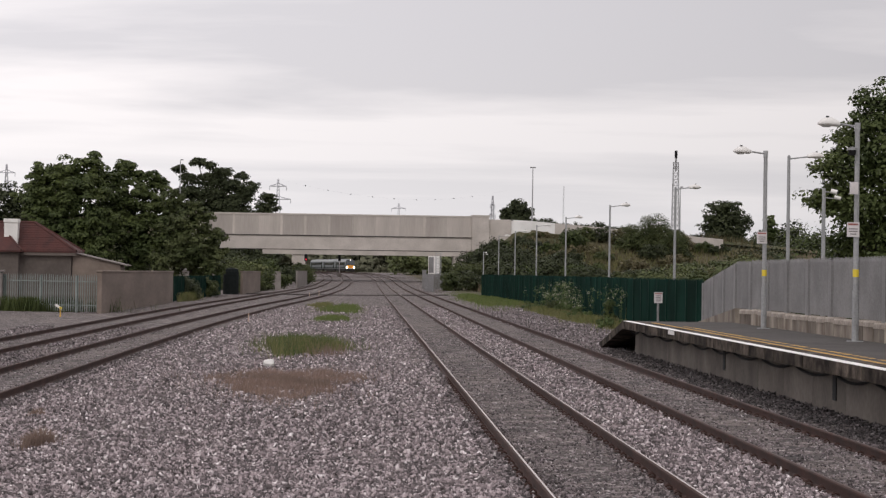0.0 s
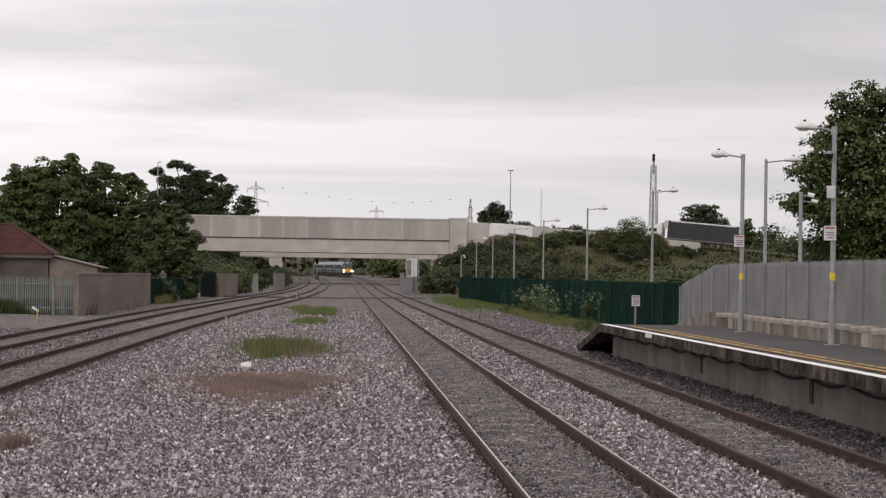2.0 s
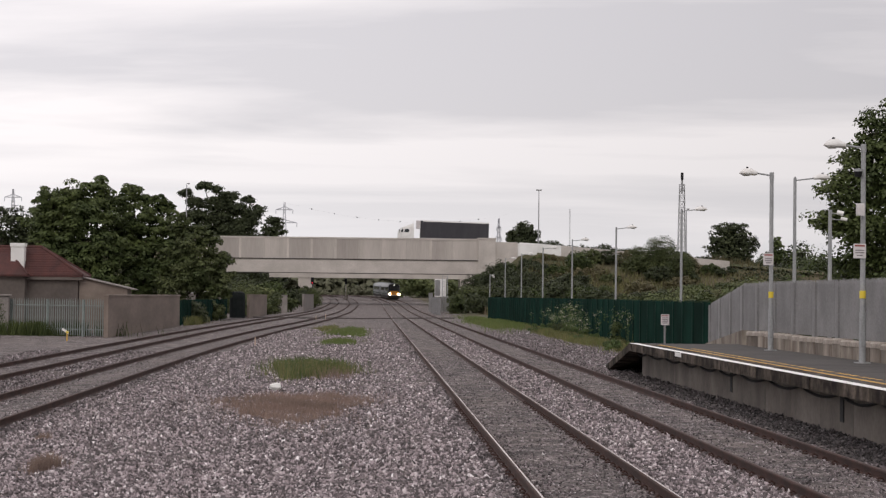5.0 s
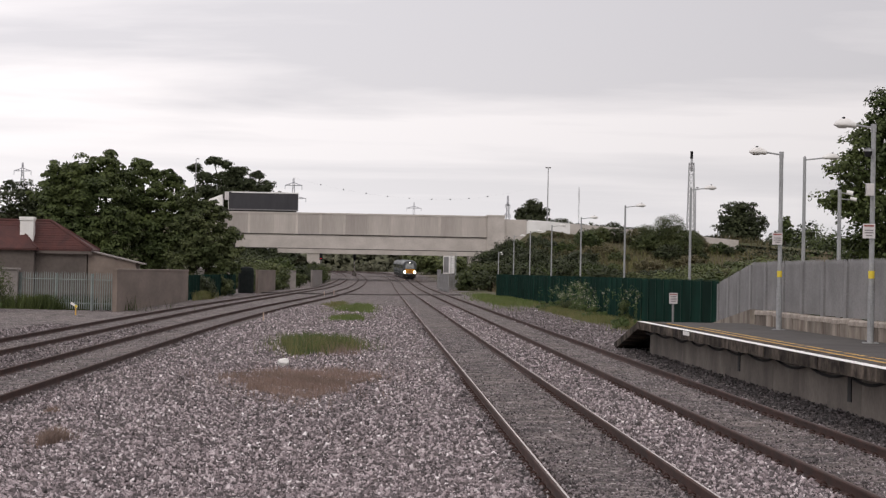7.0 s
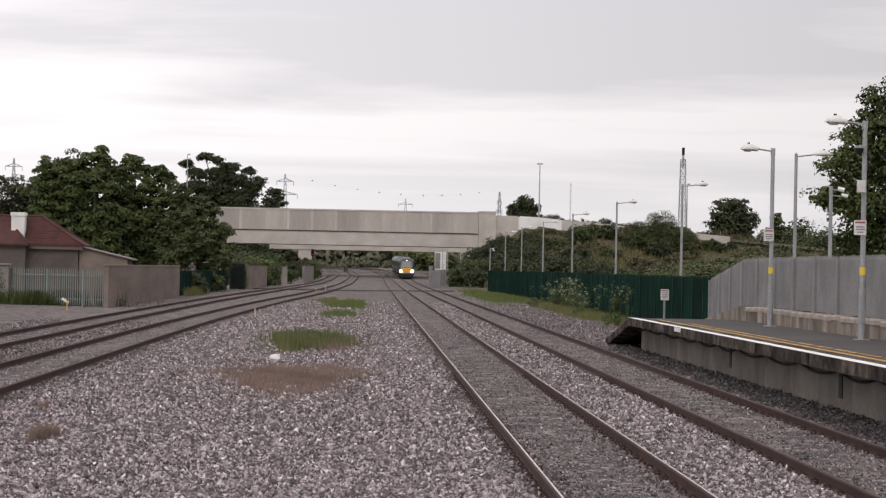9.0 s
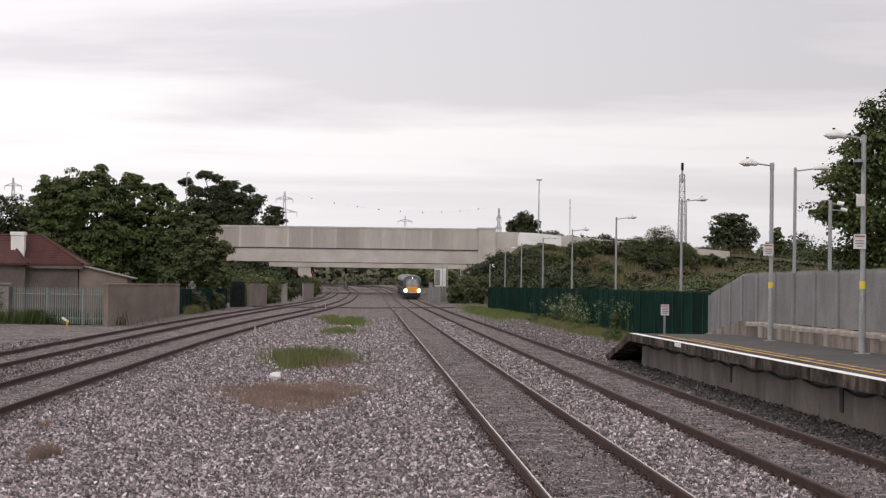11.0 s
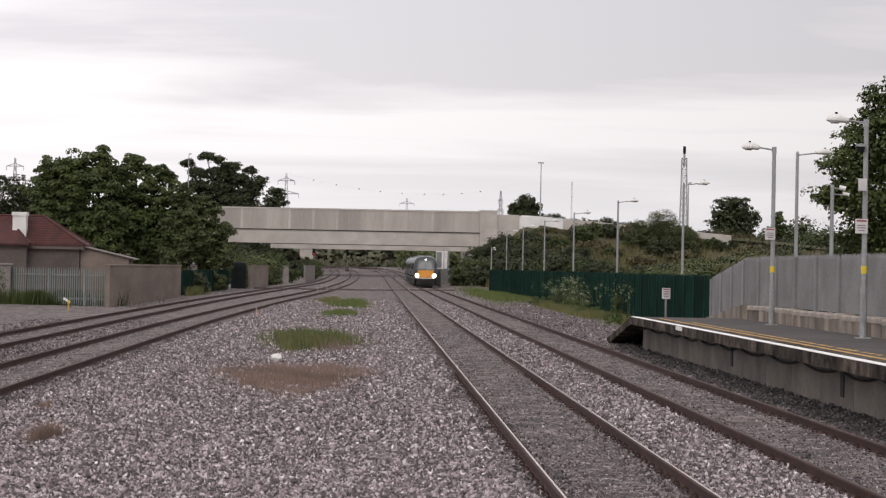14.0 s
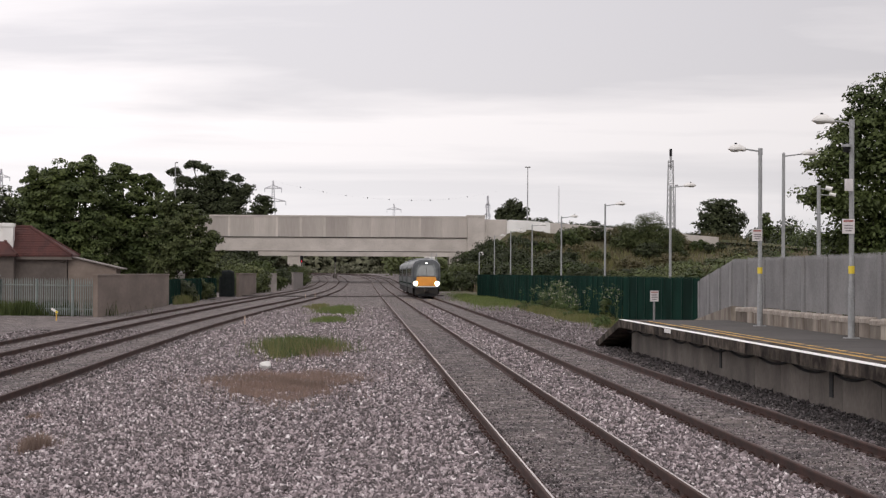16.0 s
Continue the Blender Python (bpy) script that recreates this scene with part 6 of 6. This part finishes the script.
    v = part("valance", Shape().box(-1.15, 0.0, 0.28, 1.15, 0.5, 1.0, bevel=0.08), M_UNDER, car, "dark valance with coupler")
    part("coupler", Shape().box(-0.20, -0.35, 0.58, 0.20, 0.05, 0.90, bevel=0.05), M_UNDER, v)
    part("snow_plough", Shape().box(-0.95, -0.1, 0.18, 0.95, 0.0, 0.42, bevel=0.03), M_BLACK, v)
    return car


CARS = [build_car(k == 0) for k in range(3)]
B_LEN = np.r_[0, np.cumsum(np.linalg.norm(np.diff(LINE_B, axis=0), axis=1))]


def on_track(s):
    x, y = (float(np.interp(s, B_LEN, LINE_B[:, k])) for k in range(2))
    return Vector((x, y, float(grade(y))))


HEAD_AT_END = float(np.interp(200.0, LINE_B[:, 1], B_LEN))     # arc length where the front stands at 16 s
SPEED = 25.0


def car_rows(k):
    rows = []
    for i in range(17):
        s = HEAD_AT_END + SPEED * (16.0 - i) + k * 23.9
        a, b = on_track(s + 3.6), on_track(s + 19.8)
        d = (b - a).normalized()
        m = Matrix.LocRotScale(a - d * 3.6, Euler((math.asin(d.z), 0, math.atan2(-d.x, d.y))), None)
        rows.append((float(i), m))
    return rows


# ---- the lorry ----
def build_lorry():
    t = thing("lorry", "white lorry with a long dark curtain-sided trailer", "lorry")
    tr = part("trailer", Shape().box(-1.25, 0.0, 1.15, 1.25, 13.6, 4.60), M_CURTAIN, t, "dark curtain-sided trailer")
    for side in (-1, 1):
        part("top_rail", Shape().box(side * 1.262 - 0.012, 0.5, 4.42, side * 1.262 + 0.012, 13.6, 4.62), M_WHITE, tr, "white top rail")
        part("side_rail", Shape().box(side * 1.262 - 0.012, 0.0, 1.05, side * 1.262 + 0.012, 13.6, 1.25), M_GREY_STEEL, tr)
    part("headboard", Shape().box(-1.27, -0.06, 1.15, 1.27, 0.0, 4.64), M_WHITE, tr, "white headboard")
    part("roof", Shape().box(-1.2, 0.02, 4.60, 1.2, 13.58, 4.66), M_WHITE, tr)
    part("front_unit", Shape().box(-1.15, -0.85, 3.0, 1.15, -0.06, 4.6, bevel=0.05), M_SIGN, tr, "pale cooling unit")
    cab = part("cab", Shape().loft([[(x, y, z) for x, z in ((-1.22, 1.0), (1.22, 1.0), (1.24, 2.0), (1.22, top), (-1.22, top), (-1.24, 2.0))] for y, top in ((-4.45, 1.9), (-4.35, 2.35), (-3.75, 3.1), (-3.5, 3.2), (-1.2, 3.3))]), M_WHITE, t, "white tractor cab")
    part("wind_deflector", Shape().loft([[(-w, y, 3.15), (w, y, 3.15), (w * 0.9, y, z), (-w * 0.9, y, z)] for y, z, w in ((-3.5, 3.2, 0.95), (-2.6, 3.55, 1.1), (-1.3, 4.05, 1.18))]), M_WHITE, cab)
    for side in (-1, 1):
        for y0, y1 in ((-3.85, -3.35), (-3.2, -2.2)):
            part("cab_window", Shape().add([(side * 1.245, y0, 2.2), (side * 1.245, y1, 2.2), (side * 1.245, y1, 2.85), (side * 1.245, y0 + 0.2, 2.85)], [(0, 1, 2, 3)[::side]]), M_PANE, cab)
        part("mirror", Shape().box(side * 1.45 - 0.1, -4.2, 2.1, side * 1.45 + 0.1, -4.1, 2.7), M_BLACK, cab)
    part("windscreen", Shape().add([(-1.1, -4.42, 2.15), (1.1, -4.42, 2.15), (1.05, -3.82, 3.05), (-1.05, -3.82, 3.05)], [(0, 1, 2, 3)]), M_PANE, cab)
    part("chassis", Shape().box(-0.5, -4.2, 0.75, 0.5, 13.3, 1.1), M_UNDER, t)
    for y in (-3.4, 0.4, 9.0, 10.3, 11.6):
        for x in (-1.05, 1.05):
            wh = part("wheel", Shape().tube((x - 0.15, y, 0.5), (x + 0.15, y, 0.5), 0.5, n=18), M_BLACK, t)
            part("rim", Shape().tube((x - 0.16, y, 0.5), (x + 0.16, y, 0.5), 0.28, n=14), M_GREY_STEEL, wh)
    return t


M_CURTAIN = material("dark_curtain", (0.022, 0.021, 0.027), (0.032, 0.030, 0.036), scale=0.8, fine=6, rough=0.55, mix=0.2, stretch_by=(1, 1, 0.3))
LORRY = build_lorry()
LANE = np.c_[beside(ROAD_LINE[:, :2], 1.6), ROAD_LINE[:, 2]]
LANE_LEN = np.r_[0, np.cumsum(np.linalg.norm(np.diff(LANE, axis=0), axis=1))]


def on_lane(s):
    return Vector([float(np.interp(s, LANE_LEN, LANE[:, k])) for k in range(3)])


def lorry_rows():
    # arc length of the trailer's front along the lane, by time
    marks = LORRY_MARKS
    rows = []
    for i in range(33):
        t = i / 2
        s = float(np.interp(t, [m[0] for m in marks], [m[1] for m in marks]))
        a, b = on_lane(s), on_lane(s + 11.0)
        d = (b - a).normalized()
        rows.append((t, Matrix.LocRotScale(a, Euler((math.asin(d.z), 0, math.atan2(-d.x, d.y))), None)))
    return rows


def lane_at_bearing(b):
    """Arc length at which the lane is seen from EYE along x / y = b."""
    r = LANE[:, 0] / LANE[:, 1]
    k = np.where((r[:-1] - b) * (r[1:] - b) <= 0)[0][0]
    u = (b - r[k]) / (r[k + 1] - r[k])
    return LANE_LEN[k] + u * (LANE_LEN[k + 1] - LANE_LEN[k])


SEEN = [(1.5, 0.18182), (2.0, 0.16066), (3.0, 0.11227), (3.5, 0.0943), (4.0, 0.07188), (6.5, -0.05047), (7.0, -0.07527)]
LORRY_MARKS = [(t, lane_at_bearing(b)) for t, b in SEEN]
V_IN = (LORRY_MARKS[0][1] - LORRY_MARKS[2][1]) / (LORRY_MARKS[2][0] - LORRY_MARKS[0][0])
V_OUT = 19.0
LORRY_MARKS = [(0.0, LORRY_MARKS[0][1] + V_IN * LORRY_MARKS[0][0])] + LORRY_MARKS + [(16.0, LORRY_MARKS[-1][1] - V_OUT * (16.0 - LORRY_MARKS[-1][0]))]


# ---- an insect that crosses close to the lens ----
def build_fly():
    f = thing("insect", "small dark flying insect near the camera", "insect")
    part("body", Shape().loft([[(t, r * math.cos(a), r * math.sin(a)) for a in [math.pi / 4 * i for i in range(8)]] for t, r in ((-0.005, 0.0008), (-0.003, 0.0022), (0.001, 0.0026), (0.004, 0.0018), (0.0055, 0.0006))]), M_BLACK, f)
    for side in (-1, 1):
        part("wing", Shape().add([(0, 0, 0.002), (-0.004, side * 0.006, 0.005), (0.0, side * 0.008, 0.0055), (0.002, side * 0.003, 0.003)], [(0, 1, 2, 3)]), M_GREY_STEEL, f)
    return f


FLY = build_fly()


def fly_rows():
    a, b = Vector((-0.088, 3.0, 2.638)), Vector((0.183, 3.0, 2.570))
    v = (b - a) / 0.1
    turn = Euler((0, 0.25, 0))
    at = lambda t: Matrix.LocRotScale(a + v * (t - 3.8), turn, None)
    return [(0.0, at(3.2)), (3.2, at(3.2)), (3.7, at(3.55)), (3.8, at(3.8)), (3.9, at(3.9)), (4.0, at(4.25)), (4.5, at(4.6)), (16.0, at(4.6))]


# ---- what moves ----
def motions():
    for k, car in enumerate(CARS):
        walk(car, car_rows(k))
    walk(LORRY, lorry_rows())
    walk(FLY, fly_rows())


motions()
